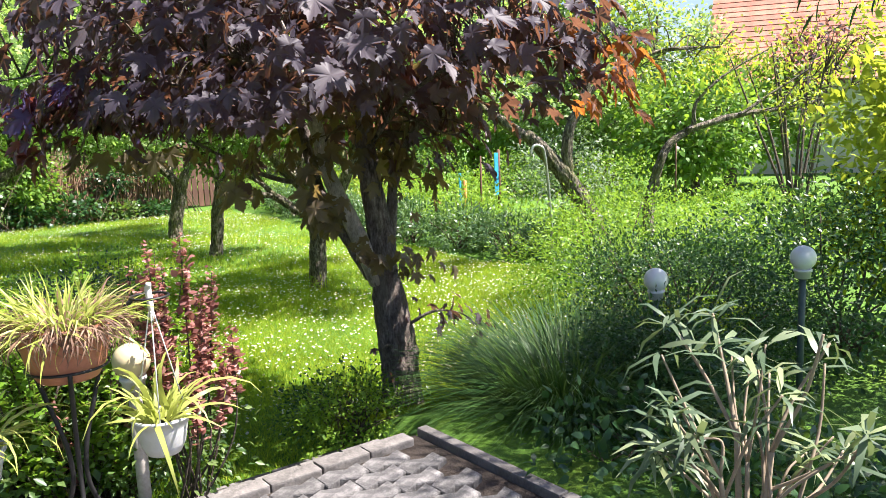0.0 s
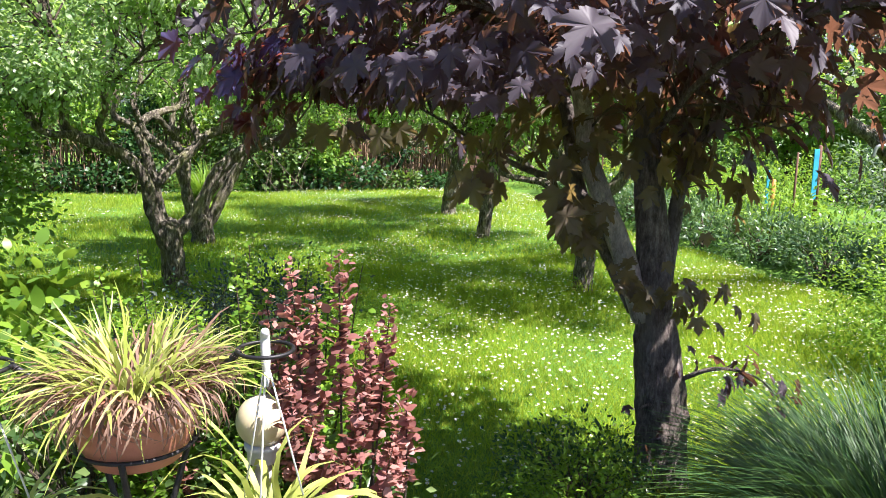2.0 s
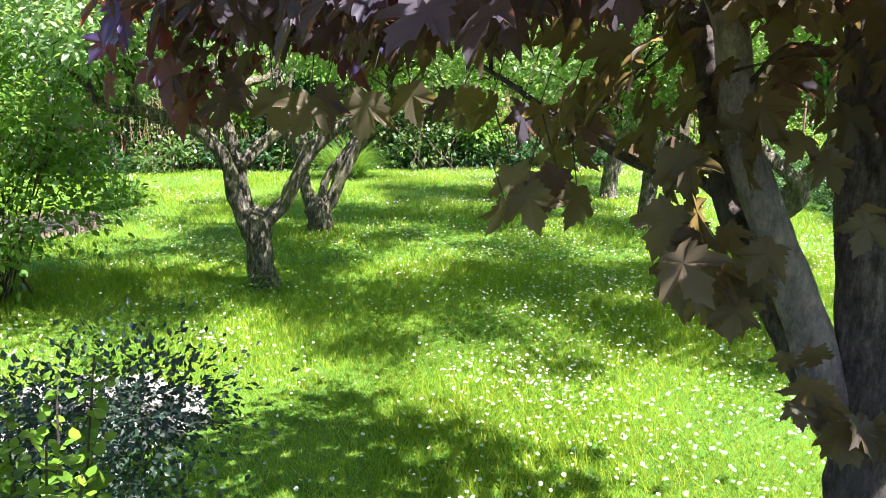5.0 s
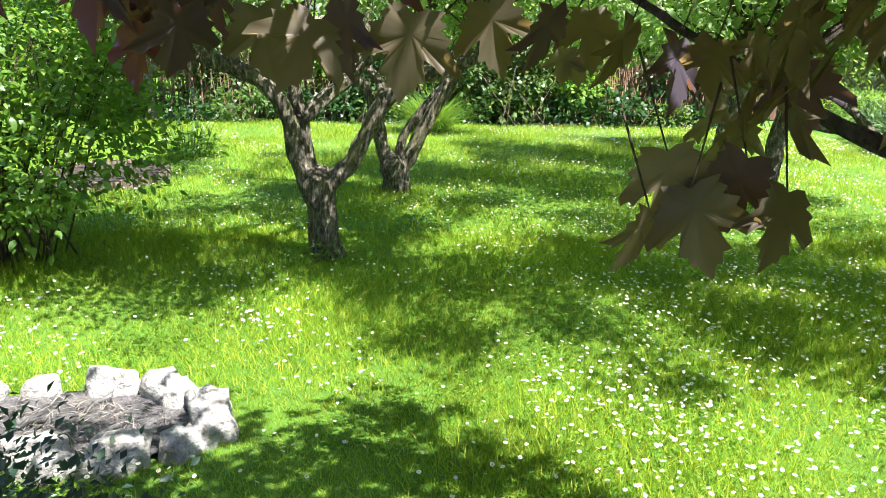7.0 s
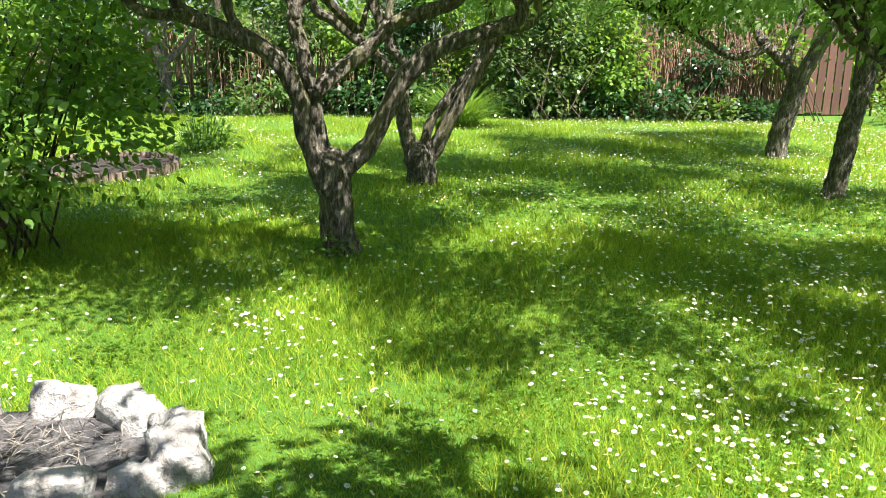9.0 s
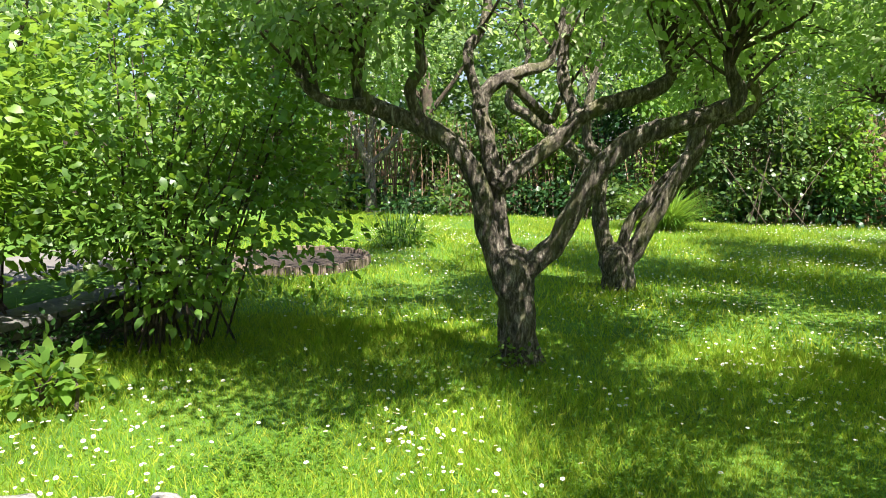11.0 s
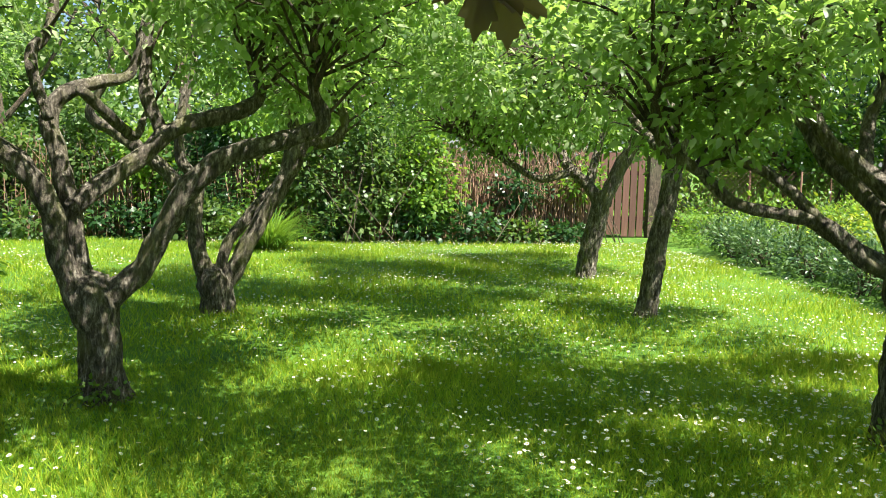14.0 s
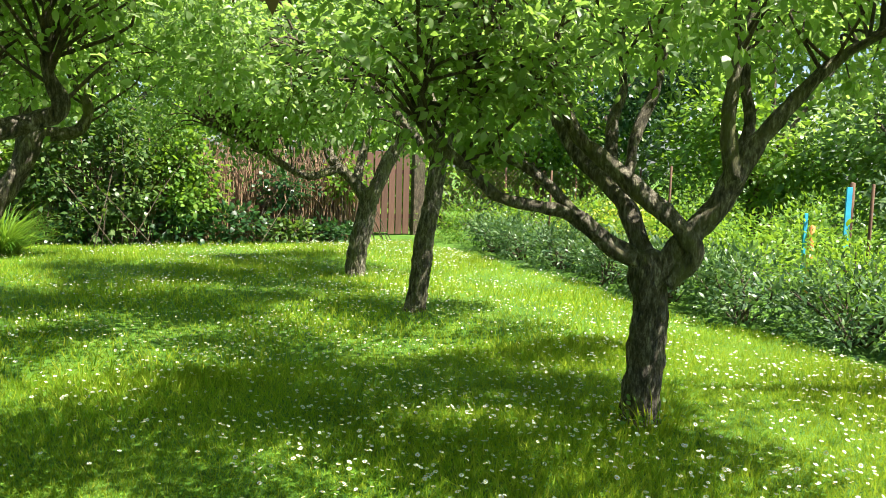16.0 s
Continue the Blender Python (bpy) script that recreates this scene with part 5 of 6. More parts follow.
def build_daisies():
    rng = np.random.default_rng(502)
    p = lawn_points(56000, rng, (-3.5, 4.4), (7.6, 19.0))
    f = np.sin(p[:, 0] * 1.9 + 1.3 * np.sin(p[:, 1] * 0.9)) * np.sin(p[:, 1] * 1.6 + 1.1 * np.sin(p[:, 0] * 1.3)) + 0.5 * np.sin(p[:, 0] * 4.7 + p[:, 1] * 3.1)
    east = smooth((p[:, 0] - 0.8) / 2.5) * 0.45
    p = p[rng.random(len(p)) < np.clip(0.07 + 0.24 * f + east * np.where(p[:, 1] < 9.5, 1.0, 0.45), 0.04, 0.6)]
    m = len(p)
    p[:, 2] += rng.uniform(0.04, 0.068, m)
    k = 9
    v, fc = [(0, 0, 0)], []
    for i in range(k):
        a, b = (i - 0.36) / k * 6.283, (i + 0.36) / k * 6.283
        v += [(math.cos(a), math.sin(a), 0.12), (math.cos(b), math.sin(b), 0.12)]
        fc.append((0, 2 * i + 1, 2 * i + 2))
    rot = frames(unit(rng.normal(0, 1, (m, 3)) * (1, 1, 0.2)), np.tile((0.05, -0.1, 1.0), (m, 1)), rng, 0.22)
    s = rng.uniform(0.008, 0.0125, m)
    flowers = scatter((np.array(v, float), np.array(fc)), p, rot, s)
    tagged(raw("daisies", *flowers, PETAL, smooth=False), "white daisies scattered over the lawn", "daisies", kind="stuff")
    a = np.arange(6) / 6 * 6.283
    cv = np.vstack([np.stack([np.cos(a), np.sin(a), np.zeros(6)], 1), [(0, 0, 0.6)]])
    cf = np.array([(i, (i + 1) % 6, 6) for i in range(6)])
    mid = scatter((cv, cf), p + rot[:, :, 2] * 0.001, rot, s * 0.36)
    tagged(raw("daisy_centres", *mid, POLLEN, smooth=False), "yellow centres of the lawn daisies", "daisies", kind="stuff")


build_lawn()
build_daisies()


# ---- the stone ring and the round bed ----
def boulder(rng, size):
    bm = bmesh.new()
    bmesh.ops.create_icosphere(bm, subdivisions=3, radius=1)
    off = Vector(rng.uniform(0, 50, 3))
    for v in bm.verts:
        n = noise.noise(v.co * 1.1 + off) * 0.38 + noise.noise(v.co * 2.7 + off) * 0.2 + noise.noise(v.co * 6 + off) * 0.09
        v.co = Vector([math.copysign(abs(c) ** 0.72, c) for c in v.co]) * (0.9 + n)
        v.co = Vector((v.co.x * size[0], v.co.y * size[1], v.co.z * size[2]))
    for f in bm.faces:
        f.smooth = True
    return bm


def build_ring():
    rng = np.random.default_rng(601)
    a0 = np.linspace(0, 2 * math.pi, 12, endpoint=False)
    for a in a0:
        x, y = -0.15 + 0.64 * math.cos(a), 6.74 + 0.35 * math.sin(a)
        s = rng.uniform(0.085, 0.125)
        bm = boulder(rng, (s * rng.uniform(1.05, 1.5), s * 0.9, s * rng.uniform(1.15, 1.6)))
        ob = part("boulder", bm, LIMESTONE)
        tagged(ob, "white limestone boulder of the fire ring", "stone", "stones of the ring")
        ob.matrix_world = pose(x, y, 0.035, 0, 0, math.degrees(a) + 90)
    bm = bmesh.new()
    bmesh.ops.create_circle(bm, cap_ends=True, radius=1, segments=28)
    bmesh.ops.subdivide_edges(bm, edges=bm.edges[:], cuts=2, use_grid_fill=True)
    for v in bm.verts:
        v.co = Vector((v.co.x * 0.62 - 0.15, v.co.y * 0.34 + 6.74, 0.05 + 0.03 * noise.noise(v.co * 4)))
    tagged(part("ash_bed", bm, ASH), "grey ash and dry twigs inside the stone ring", "ash", kind="stuff")
    straw = np.stack([rng.normal(-0.15, 0.28, 520), rng.normal(6.74, 0.16, 520), rng.uniform(0.06, 0.1, 520)], 1)
    straw = straw[((straw[:, 0] + 0.2) / 0.5) ** 2 + ((straw[:, 1] - 6.74) / 0.3) ** 2 < 1]
    ax = unit(rng.normal(0, 1, (len(straw), 3)) * (1, 1, 0.12))
    tagged(raw("dry_twigs", *scatter(leaf_shape(0.05, 0.01, 0.05), straw, frames(ax, np.tile((0, 0, 1.0), (len(straw), 1)), rng, 0.1), rng.uniform(0.04, 0.12, len(straw))), LITTER), "dry straw and twigs on the ash", "twigs", kind="stuff")


def build_bed():
    rng = np.random.default_rng(602)
    t = thing("round_bed", (-2.95, 12.9, -0.07), "round soil bed edged with upright split logs", "flower bed")
    bm = bmesh.new()
    bmesh.ops.create_circle(bm, cap_ends=True, radius=0.78, segments=32)
    bmesh.ops.subdivide_edges(bm, edges=bm.edges[:], cuts=2, use_grid_fill=True)
    for v in bm.verts:
        v.co.z = 0.12 + 0.05 * noise.noise(v.co * 6)
    part("soil", bm, SOIL, t)
    bm = bmesh.new()
    bmesh.ops.create_cone(bm, cap_ends=True, segments=8, radius1=0.036, radius2=0.034, depth=0.2)
    first = part("log", bm, LOG, t)
    for i in range(70):
        a = i / 70 * 2 * math.pi
        o = first if i == 0 else new("log", first.data)
        o.parent = t
        o.matrix_local = pose(0.8 * math.cos(a), 0.8 * math.sin(a), 0.07 + rng.uniform(-0.015, 0.015), rng.uniform(-4, 4), rng.uniform(-4, 4), rng.uniform(0, 90))


build_ring()
build_bed()


# ---- low wall and path to the west ----
def build_wall():
    rng = np.random.default_rng(603)
    t = thing("garden_wall", (-2.6, 8.0, 0), "low rubble retaining wall with dark slab coping", "wall", kind="structure")
    p0, p1 = np.array([-2.62, 6.6]), np.array([-2.52, 10.2])
    way = unit(p1 - p0)
    ang = math.degrees(math.atan2(way[1], way[0]))
    ln = np.linalg.norm(p1 - p0)
    bm = bmesh.new()
    box(bm, (0, -0.09, -0.05), (ln, 0.07, 0.27))
    core = part("core", bm, SOIL, t)
    core.matrix_local = pose(p0[0] + 2.6, p0[1] - 8.0, 0, 0, 0, ang)
    row = 0
    for z in (0.0, 0.095, 0.19):
        s = -0.1 * (row % 2)
        while s < ln:
            w = rng.uniform(0.14, 0.3)
            bm = boulder(rng, (w * 0.53, 0.075, 0.056)) if row == 0 and s < 0 else bmesh.new()
            if not bm.verts:
                box(bm, (-w / 2 + 0.006, -0.05, -0.042), (w / 2 - 0.006, 0.05, 0.042), 0.016)
            o = part("stone", bm, WALLSTONE, t)
            c = p0 + way * (s + w / 2)
            o.matrix_local = pose(c[0] + 2.6 + 0.085, c[1] - 8.0, z + 0.045, rng.uniform(-3, 3), rng.uniform(-3, 3), ang)
            s += w
        row += 1
    s = 0.0
    while s < ln:
        w = rng.uniform(0.4, 0.62)
        bm = bmesh.new()
        box(bm, (-w / 2 + 0.004, -0.19, -0.022), (w / 2 - 0.004, 0.17, 0.022), 0.008)
        o = part("coping_slab", bm, SLATE, t)
        c = p0 + way * (s + w / 2)
        o.matrix_local = pose(c[0] + 2.6, c[1] - 8.0, 0.312 + rng.uniform(-0.006, 0.006), rng.uniform(-1.5, 1.5), rng.uniform(-1.5, 1.5), ang)
        s += w
    bm = bmesh.new()
    box(bm, (-4.7, 3.0, 0.2), (-3.55, 11.2, 0.325), 0.01)
    tagged(part("path", bm, PATH), "pale concrete garden path above the low wall", "path", kind="structure")


build_wall()


# ---- back fence ----
def build_fences():
    rng = np.random.default_rng(604)
    t = thing("reed_fence", (0, 20.1, 0), "weathered brown reed and cane fence behind the hedge", "fence")
    bm = bmesh.new()
    bmesh.ops.create_cone(bm, cap_ends=True, segments=6, radius1=0.022, radius2=0.012, depth=1.0)
    first = part("cane", bm, CANE, t)
    for i in range(290):
        o = first if i == 0 else new("cane", first.data)
        o.parent = t
        h = rng.uniform(1.35, 1.95)
        o.matrix_local = pose(-8.5 + i * 0.051 + rng.normal(0, 0.012), rng.normal(0, 0.05), h / 2, rng.normal(0, 4), rng.normal(0, 4), 0) @ Matrix.Diagonal((rng.uniform(0.6, 1.4), 1, h, 1))
    for z in (0.5, 1.2):
        bm = bmesh.new()
        box(bm, (-8.6, 0.07, z - 0.025), (6.3, 0.11, z + 0.025))
        part("rail", bm, BOARD, t)
    # dry canes leaning before the fence
    rngc = np.random.default_rng(605)
    pts = []
    for i in range(760):
        x = rngc.uniform(3.6, 6.6) if i < 380 else rngc.uniform(-8.0, 3.6)
        y = rngc.uniform(19.4, 19.9)
        h = rngc.uniform(0.9, 1.95)
        pts.append(tube(spline([(x, y, -0.02, 0.012), (x + rngc.normal(0, 0.06), y, h * 0.6, 0.010), (x + rngc.normal(0, 0.2), y - 0.05, h, 0.003)], 3), 4, 0, None, False))
    tagged(raw("dry_canes", *join(pts), CANE), "dry brown canes standing before the fence", "canes", kind="stuff")
    t = thing("board_fence", (6.9, 20.2, 0), "reddish-brown vertical board fence", "fence")
    bm = bmesh.new()
    box(bm, (-0.065, -0.012, 0), (0.065, 0.012, 1.62), 0.004)
    first = part("board", bm, BOARD, t)
    for i in range(9):
        o = first if i == 0 else new("board", first.data)
        o.parent = t
        o.matrix_local = pose(-0.26 + i * 0.155, rng.normal(0, 0.004), 0.05 + rng.normal(0, 0.012), 0, rng.normal(0, 0.5), 0)
    for z in (0.4, 1.3):
        bm = bmesh.new()
        box(bm, (-0.35, 0.014, z - 0.04), (1.1, 0.06, z + 0.04))
        part("rail", bm, BOARD, t)
    bm = bmesh.new()
    box(bm, (1.12, -0.08, -0.05), (1.36, 0.1, 1.65), 0.02)
    part("post", bm, TWIG, t, "dark weathered corner post")
    # chain-link
    t = thing("chain_link_fence", (12.0, 20.2, 0), "rusty diamond wire mesh fence on thin posts", "fence")
    seg = []
    w, h, st = 7.2, 1.35, 0.11
    for sgn in (1, -1):
        for k in range(int((w + h) / st)):
            x0 = -w / 2 - (h if sgn > 0 else 0) + k * st
            a, b = (x0, 0.05), (x0 + sgn * h, 0.05 + h)
            pa = []
            for (px, pz) in (a, b):
                pa.append((px, pz))
            (xa, za), (xb, zb) = pa
            lo, hi = -w / 2, w / 2
            ts = sorted([(lo - xa) / (xb - xa), (hi - xa) / (xb - xa)])
            t0, t1 = max(0, ts[0]), min(1, ts[1])
            if t1 - t0 > 0.02:
                seg.append(tube(np.array([(xa + (xb - xa) * q, 0.004 * sgn, za + (zb - za) * q, 0.004) for q in (t0, t1)]), 3, 0, None, False))
    raw("wire_mesh", *join(seg), RUST, t)
    for k in range(5):
        raw("post", *tube(np.array([(-w / 2 + k * 1.8, 0.03, -0.05, 0.022), (-w / 2 + k * 1.8, 0.03, 1.5, 0.022)]), 8), RUST, t)


build_fences()


# ---- terrace, kerb and steps ----
def paver_mesh():
    """A zigzag-sided interlocking block with chamfered top."""
    L, W, k = 0.225, 0.138, 0.034
    xs = [-L / 2, -L / 6, L / 6, L / 2]
    top = [(xs[0], W / 2 - k), (xs[1], W / 2), (xs[2], W / 2 - k), (xs[3], W / 2)]
    bot = [(xs[3], -W / 2 + k), (xs[2], -W / 2), (xs[1], -W / 2 + k), (xs[0], -W / 2)]
    bm = bmesh.new()
    ring = top + bot
    lower = [bm.verts.new((x, y, -0.06)) for x, y in ring]
    mid = [bm.verts.new((x, y, -0.006)) for x, y in ring]
    cap = [bm.verts.new((x * 0.965, y * 0.945, 0)) for x, y in ring]
    n = len(ring)
    for a, b in ((lower, mid), (mid, cap)):
        for i in range(n):
            bm.faces.new((a[i], b[i], b[(i + 1) % n], a[(i + 1) % n]))
    bm.faces.new(cap[::-1])
    bmesh.ops.recalc_face_normals(bm, faces=bm.faces[:])
    return bm


def build_terrace():
    rng = np.random.default_rng(701)
    t = thing("terrace", (0, 0, 0.45), "raised terrace of weathered grey interlocking pavers", "terrace", kind="structure")
    bm = bmesh.new()
    box(bm, (-4.0, -4.0, -0.5), (2.15, 3.12, -0.03))
    part("bedding", bm, SOIL, t)
    first = part("paver", paver_mesh(), PAVER, t)
    n = 0
    for j in range(17):
        for i in range(16):
            x, y = -1.05 + (i + 0.5 * (j % 2)) * 0.222 - 0.22, 3.0 - 0.07 - j * 0.125 - 0.02
            if x > 2.03:
                continue
            o = first if n == 0 else new("paver", first.data)
            o.parent = t
            o.matrix_local = pose(x, y, rng.normal(0, 0.0025), rng.normal(0, 0.7), rng.normal(0, 0.7), rng.normal(0, 0.6))
            n += 1
    for i in range(12):
        bm = bmesh.new()
        box(bm, (-0.122, -0.05, -0.1), (0.122, 0.05, 0.008), 0.008)
        o = part("edge_stone", bm, BAND, t)
        o.matrix_local = pose(-0.93 + 0.13 + i * 0.25, 3.065, rng.normal(0, 0.002), 0, 0, rng.normal(0, 0.4))
    for i in range(6):
        bm = bmesh.new()
        box(bm, (-0.03, -0.49, -0.3), (0.03, 0.49, 0.008), 0.01)
        o = part("kerb_stone", bm, KERB, t)
        o.matrix_local = pose(2.19, 2.63 - i * 0.99, rng.normal(0, 0.003), 0, 0, rng.normal(0, 0.3))
    for s, (y0, z) in enumerate(((3.13, -0.15), (3.47, -0.30))):
        st = part("step", box(bmesh.new(), (1.2, y0, -0.5), (2.15, y0 + 0.335, z - 0.06), 0.01), KERB, t)
        for i in range(4):
            for j in range(2):
                bm = bmesh.new()
                box(bm, (-0.114, -0.08, -0.058), (0.114, 0.08, 0), 0.008)
                o = part("step_block", bm, BAND if j else PAVER, t)
                o.matrix_local = pose(1.31 + i * 0.24, y0 + 0.084 + j * 0.168, z + rng.normal(0, 0.002), 0, 0, rng.normal(0, 0.4))


build_terrace()


def build_pillar():
    t = thing("terrace_pillar", (-0.15, 2.2, 0.45), "white stucco terrace pillar with a projecting ledge", "pillar", kind="structure")
    part("shaft", box(bmesh.new(), (-0.16, -0.14, 0), (0.12, 0.14, 0.77), 0.012), STUCCO, t)
    part("ledge", box(bmesh.new(), (-0.22, -0.2, 0.77), (0.17, 0.2, 0.91), 0.03), STUCCO, t)
    part("column", box(bmesh.new(), (-0.2, -0.12, 0.91), (0.06, 0.12, 2.6), 0.015), STUCCO, t)


build_pillar()


# ---- garden lamps ----
def globe_lamp(place, top, radius, label, material, paint=POLE, thick=0.026):
    """place: foot; top: height of the globe's centre over the foot."""
    t = thing("garden_lamp", place, label, "garden lamp", "globe lamps")
    a = np.linspace(-math.pi / 2 + 0.35, math.pi / 2, 16)
    prof = [(radius * math.cos(q), top + radius * math.sin(q)) for q in a]
    raw("globe", *lathe(prof, 32), material, t)
    z = top - radius * 0.94
    pole = raw("pole", *tube(np.array([(0, 0, -0.05, thick), (0, 0, z - 0.05, thick)]), 14), paint, t)
    raw("collar", *lathe([(0.0, z - 0.05), (0.043, z - 0.05), (0.045, z - 0.012), (0.052, z - 0.01), (0.052, z + 0.004), (0.0, z + 0.004)], 24), WHITEPOT, pole, "white plastic collar")
    return t


globe_lamp((0.86, 3.2, 0.35), 0.715, 0.073, "cream globe garden lamp on a grey pole beside the terrace", GLOBE)
globe_lamp((3.88, 3.0, 0.15), 0.81, 0.073, "white globe garden lamp inside the shrub mound", GLOBEW, GREENPOLE, 0.02)
globe_lamp((4.43, 2.38, 0.1), 0.99, 0.073, "white globe garden lamp on a dark green pole among shrubs", GLOBEW, GREENPOLE, 0.02)


# ---- plant stand and hanging pots ----
def spider_leaves(t, rng, centre, n, length, width, material, lean=1.3, bend=1.3, name="leaves", radius=0.05, power=0.5):
    a = rng.uniform(0, 2 * math.pi, n)
    out = np.stack([np.cos(a), np.sin(a), np.zeros(n)], 1)
    k = rng.uniform(0.15, lean, n)
    axis = unit(out * k[:, None] + (0, 0, 1))
    v, f = blade_shape(bend, width / length, 6)
    rot = frames(axis, unit(-out + (0, 0, 0.4)), rng, 0.28)
    V, F = scatter((v, f), np.asarray(centre) + out * (radius * rng.random(n) ** power)[:, None], rot, rng.uniform(0.6, 1.15, n) * length)
    if n > 60:
        tagged(raw(name, V, F, material, t), kind="stuff")
        return
    for i in range(n):
        raw(name, V[i * len(v):(i + 1) * len(v)], f, material, t)


def pot_profile(r, h, thick=0.006):
    return [(0.0, 0.0), (r * 0.62, 0.0), (r * 0.8, h * 0.25), (r * 0.93, h * 0.7), (r, h - 0.012), (r * 1.06, h - 0.012), (r * 1.06, h), (r - thick, h), (r * 0.9, h * 0.82), (0.0, h * 0.82)]


def build_stand():
    rng = np.random.default_rng(801)
    base = (0.56, 2.85, 0.45)
    t = thing("plant_stand", base, "black wrought iron plant stand with ring arms", "plant stand")
    for a in (20, 140, 260):
        c, s = math.cos(radians(a)), math.sin(radians(a))
        leg = [(0.2 * c, 0.2 * s, 0.0, 0.006), (0.05 * c, 0.05 * s, 0.25, 0.008), (0.03 * c, 0.03 * s, 0.42, 0.008), (0.09 * c, 0.09 * s, 0.62, 0.008), (0.13 * c, 0.13 * s, 0.74, 0.008)]
        raw("leg", *tube(spline(leg, 6), 8, 0.12, rng), IRON, t)

    def ring(name, x, y, z, r, under=None):
        q = np.linspace(0, 2 * math.pi, 30)
        raw(name, *tube(np.stack([x + r * np.cos(q), y + r * np.sin(q), np.full(30, z), np.full(30, 0.005)], 1), 6, 0, None, False), IRON, under or t)
    ring("pot_ring", 0, 0, 0.74, 0.13)
    ring("foot_ring", 0, 0, 0.16, 0.1)
    for sx, sy in ((-0.31, 0.02), (0.29, 0.0)):
        arm = [(0.1 * np.sign(sx), 0.0, 0.72, 0.008), (0.16 * np.sign(sx), 0.0, 0.86, 0.008), (sx * 0.8, sy, 0.93, 0.008)]
        ring("arm_ring", sx, sy, 0.93, 0.065, raw("arm", *tube(spline(arm, 6), 8, 0.05, rng), IRON, t))
    # terracotta bowl
    b = thing("terracotta_bowl", (0.56, 2.85, 0.45 + 0.7), "terracotta bowl overflowing with a spider plant", "potted plant")
    bowl = raw("bowl", *lathe(pot_profile(0.155, 0.19), 36), TERRACOTTA, b)
    raw("soil", *lathe([(0.0, 0.17), (0.148, 0.165)], 24), SOIL, bowl)
    spider_leaves(b, rng, (0, 0, 0.16), 170, 0.22, 0.010, SPIDER, 2.2, 0.4, "foliage", 0.13)
    spider_leaves(b, rng, (0, 0, 0.17), 150, 0.23, 0.009, SPIDER, 2.0, 1.1, "foliage", 0.14)
    spider_leaves(b, rng, (0, 0, 0.17), 30, 0.25, 0.008, STRAW, 1.6, 0.9, "dry_foliage", 0.14)
    spider_leaves(b, rng, (0, 0, 0.175), 620, 0.16, 0.007, STRAW, 3.0, 1.7, "dry_foliage", 0.155, 0.15)
    # white hanging pots
    for x, y, zt, zp in ((0.25, 2.87, 1.40, 0.83), (0.85, 2.85, 1.39, 0.80)):
        p = thing("hanging_pot", (x, y, zp), "white plastic hanging pot with a trailing spider plant", "hanging pot", "white hanging pots")
        pot = raw("pot", *lathe(pot_profile(0.098, 0.14), 32), WHITEPOT, p)
        raw("soil", *lathe([(0.0, 0.125), (0.09, 0.12)], 20), SOIL, pot)
        for a in (10, 130, 250):
            c, s = 0.098 * math.cos(radians(a)), 0.098 * math.sin(radians(a))
            raw("cord", *tube(np.array([(c, s, 0.135, 0.0025), (0.004 * c, 0.004 * s, zt - zp - 0.03, 0.0025)]), 5), CORD, p)
        hook = [(0, 0, zt - zp - 0.1, 0.006), (0, 0, zt - zp - 0.04, 0.011), (0.0, 0.012, zt - zp + 0.01, 0.012), (0.0, 0.0, zt - zp + 0.035, 0.01)]
        raw("hook", *tube(spline(hook, 5), 8), WHITEPOT, p)
        spider_leaves(p, rng, (0, 0, 0.12), 40, 0.23, 0.017, SPIDER, 1.3, 0.9, "leaf", 0.06)
        spider_leaves(p, rng, (0, 0, 0.12), 15, 0.4, 0.021, SPIDER, 1.2, 1.55, "trailing_leaf", 0.06)


build_stand()


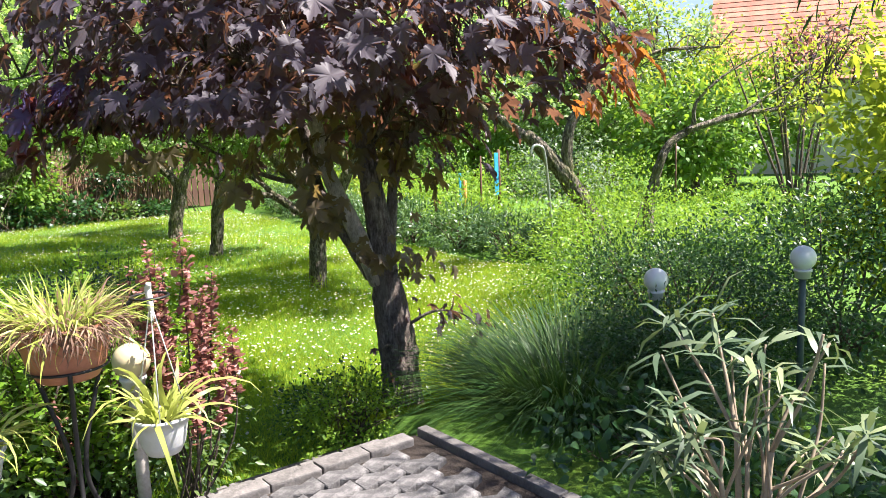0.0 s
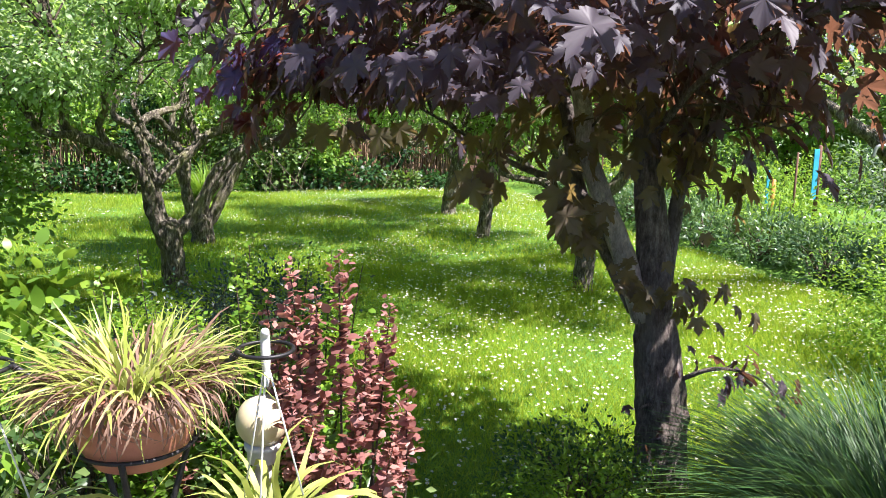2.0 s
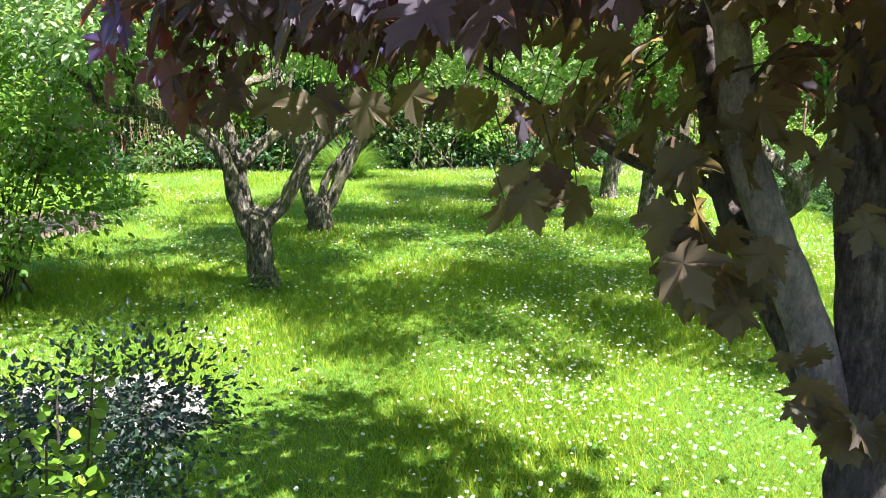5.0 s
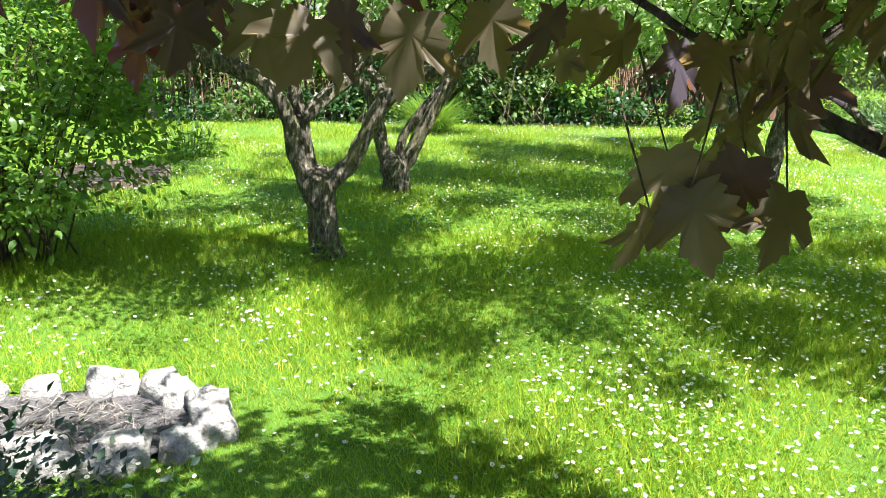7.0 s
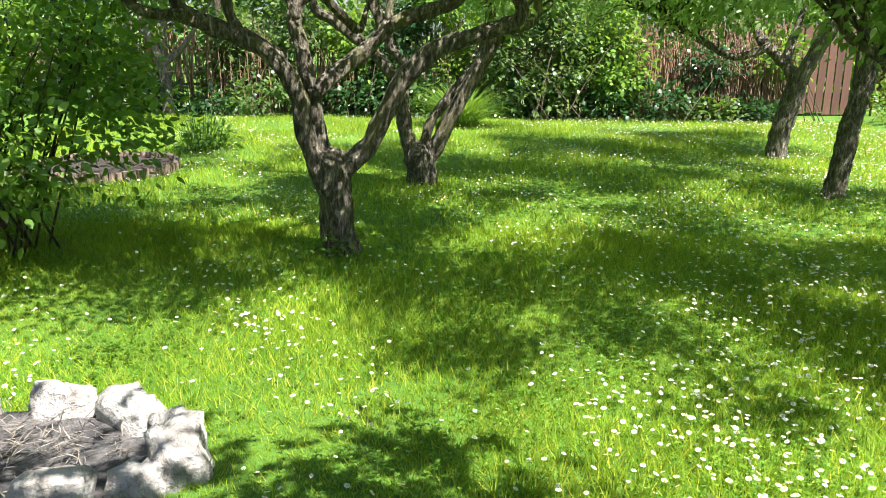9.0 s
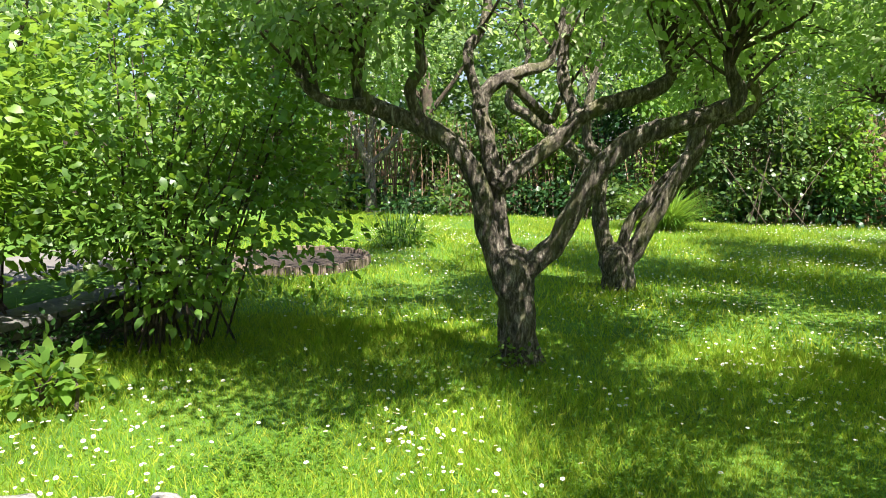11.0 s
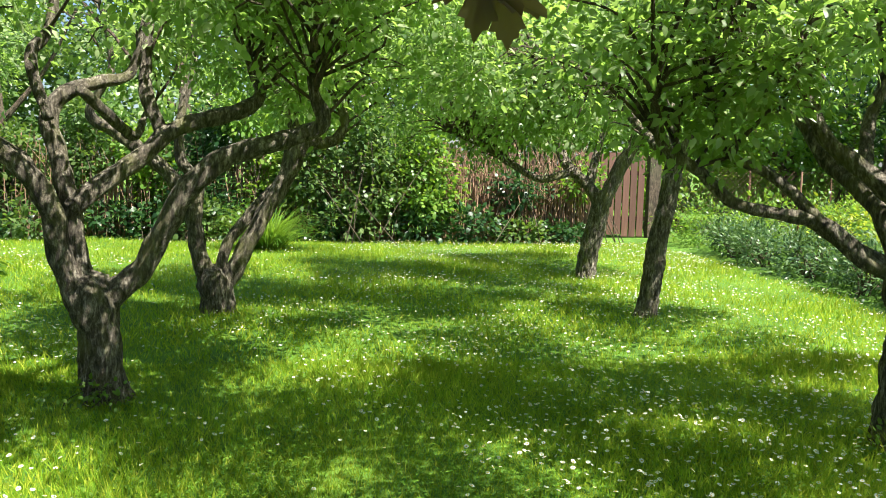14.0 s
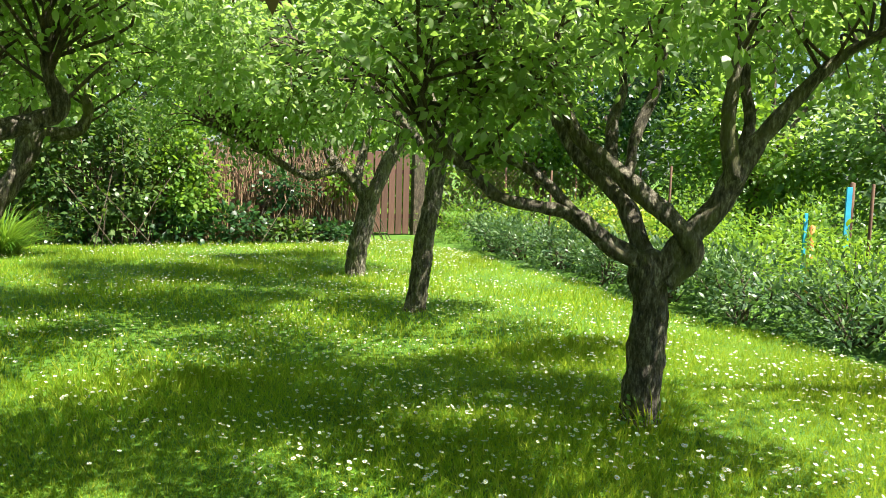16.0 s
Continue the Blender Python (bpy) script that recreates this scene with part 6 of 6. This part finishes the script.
# ---- oleander in a tub ----
def build_oleander():
    rng = np.random.default_rng(802)
    base = (1.83, 1.11, 0.45)
    t = thing("oleander", base, "oleander with narrow grey-green leaves in a brown tub", "potted plant")
    raw("tub", *lathe(pot_profile(0.2, 0.3, 0.012), 32), RUST, t)
    raw("soil", *lathe([(0.0, 0.27), (0.18, 0.265)], 24), SOIL, t)
    tips = []
    for i in range(10):
        a = rng.uniform(0, 2 * math.pi)
        k = rng.uniform(0.12, 0.38)
        fork = np.array([0.6 * k * math.cos(a), 0.6 * k * math.sin(a), rng.uniform(0.42, 0.6)])
        r = rng.uniform(0.006, 0.0105)
        main = raw("stem", *tube(spline([(0.25 * fork[0], 0.25 * fork[1], 0.22, r * 1.15), (0.7 * fork[0], 0.7 * fork[1], 0.38, r), (*fork, r * 0.9)], 6), 9, 0.06, rng), OLEANDER_STEM, t)
        for j in range(rng.integers(2, 4)):
            g = a + rng.normal(0, 0.8)
            top = fork + (rng.uniform(0.05, 0.24) * math.cos(g), rng.uniform(0.05, 0.24) * math.sin(g), rng.uniform(0.1, 0.36))
            raw("branch", *tube(spline([(*fork, r * 0.7), (*((fork + top) / 2 + rng.normal(0, 0.015, 3)), r * 0.55), (*top, r * 0.4)], 5), 7, 0.05, rng), OLEANDER_STEM, main)
            if rng.random() < 0.74:
                tips += [top, top, fork + (top - fork) * 0.75] if rng.random() < 0.6 else [top]
    c = np.repeat(np.array(tips), 6, 0)
    n = len(c)
    c = c + rng.normal(0, 0.012, (n, 3))
    a = rng.uniform(0, 2 * math.pi, n)
    axis = unit(np.stack([np.cos(a), np.sin(a), rng.uniform(-0.7, 0.9, n)], 1))
    tagged(raw("foliage", *scatter(leaf_shape(0.13, 0.03, 0.25), c, frames(axis, np.tile((0, 0, 1.0), (n, 1)), rng, 0.25), rng.uniform(0.08, 0.165, n)), OLEANDER, t), kind="stuff")


build_oleander()


# ---- rods, posts and strips in the plot ----
def build_rods():
    t = thing("bent_rod", (6.9, 6.9, 0), "thin galvanised rod with a hooked top", "rod")
    raw("rod", *tube(spline([(0.05, 0, -0.05, 0.018), (0.0, 0, 0.8, 0.018), (-0.08, 0, 1.5, 0.018), (-0.14, 0.02, 1.62, 0.018), (-0.22, 0.05, 1.62, 0.018), (-0.26, 0.06, 1.52, 0.018)], 6), 8), STEEL, t)
    t = thing("marker_post", (10.75, 12.2, 0), "rusty post with a strip of blue plastic", "post")
    raw("post", *tube(np.array([(0, 0, -0.05, 0.04), (0, 0, 1.35, 0.035)]), 8), RUST, t)
    part("strip", box(bmesh.new(), (-0.15, -0.05, 0.45), (-0.05, -0.03, 1.3), 0.004), BLUE, t, "bright blue plastic strip")
    t = thing("marker_post", (9.35, 11.6, 0), "short orange and blue marker post in the plot", "post")
    raw("post", *tube(np.array([(0, 0, -0.05, 0.035), (0.03, 0, 0.85, 0.035)]), 8), ORANGE, t)
    part("strip", box(bmesh.new(), (-0.12, -0.02, 0.2), (-0.07, 0.0, 1.0), 0.004), BLUE, t, "bright blue plastic strip")
    for x, y, h in ((9.0, 13.6, 1.5), (8.75, 10.4, 1.35), (8.9, 16.4, 1.4), (12.6, 9.3, 1.5)):
        t = thing("garden_stake", (x, y, 0), "thin rusty stake among the plants", "stake", "garden stakes")
        raw("stake", *tube(np.array([(0, 0, -0.05, 0.02), (0.02, 0.01, h, 0.017)]), 6), RUST, t)


build_rods()


# ---- neighbour's house ----
def build_house():
    t = thing("house", (27.6, 12.2, -0.5), "neighbour's cream house with a red tiled roof", "house", turn=-60)
    part("wall", box(bmesh.new(), (-5, -3.5, 0), (5, 3.5, 3.4)), RENDERED, t)
    bm = bmesh.new()
    v = [bm.verts.new(p) for p in ((-5.4, -3.9, 3.2), (5.4, -3.9, 3.2), (5.4, 0, 6.2), (-5.4, 0, 6.2), (5.4, 3.9, 3.2), (-5.4, 3.9, 3.2))]
    for q in ((0, 1, 2, 3), (3, 2, 4, 5), (0, 3, 5), (1, 4, 2)):
        bm.faces.new([v[i] for i in q])
    part("roof", bm, KERB, t)
    pitch = math.degrees(math.atan2(3.0, 3.9))
    bm = box(bmesh.new(), (-5.4, -0.17, -0.012), (5.4, 0.17, 0.03), 0.008)
    first = part("tile_course", bm, ROOF, t)
    n = 0
    for side in (-1, 1):
        for k in range(16):
            q = (k + 0.5) / 16
            o = first if n == 0 else new("tile_course", first.data)
            o.parent = t
            o.matrix_local = pose(0, side * 3.9 * (1 - q), 3.2 + 3.0 * q + 0.03, -side * (pitch - 4), 0, 0)
            n += 1


build_house()
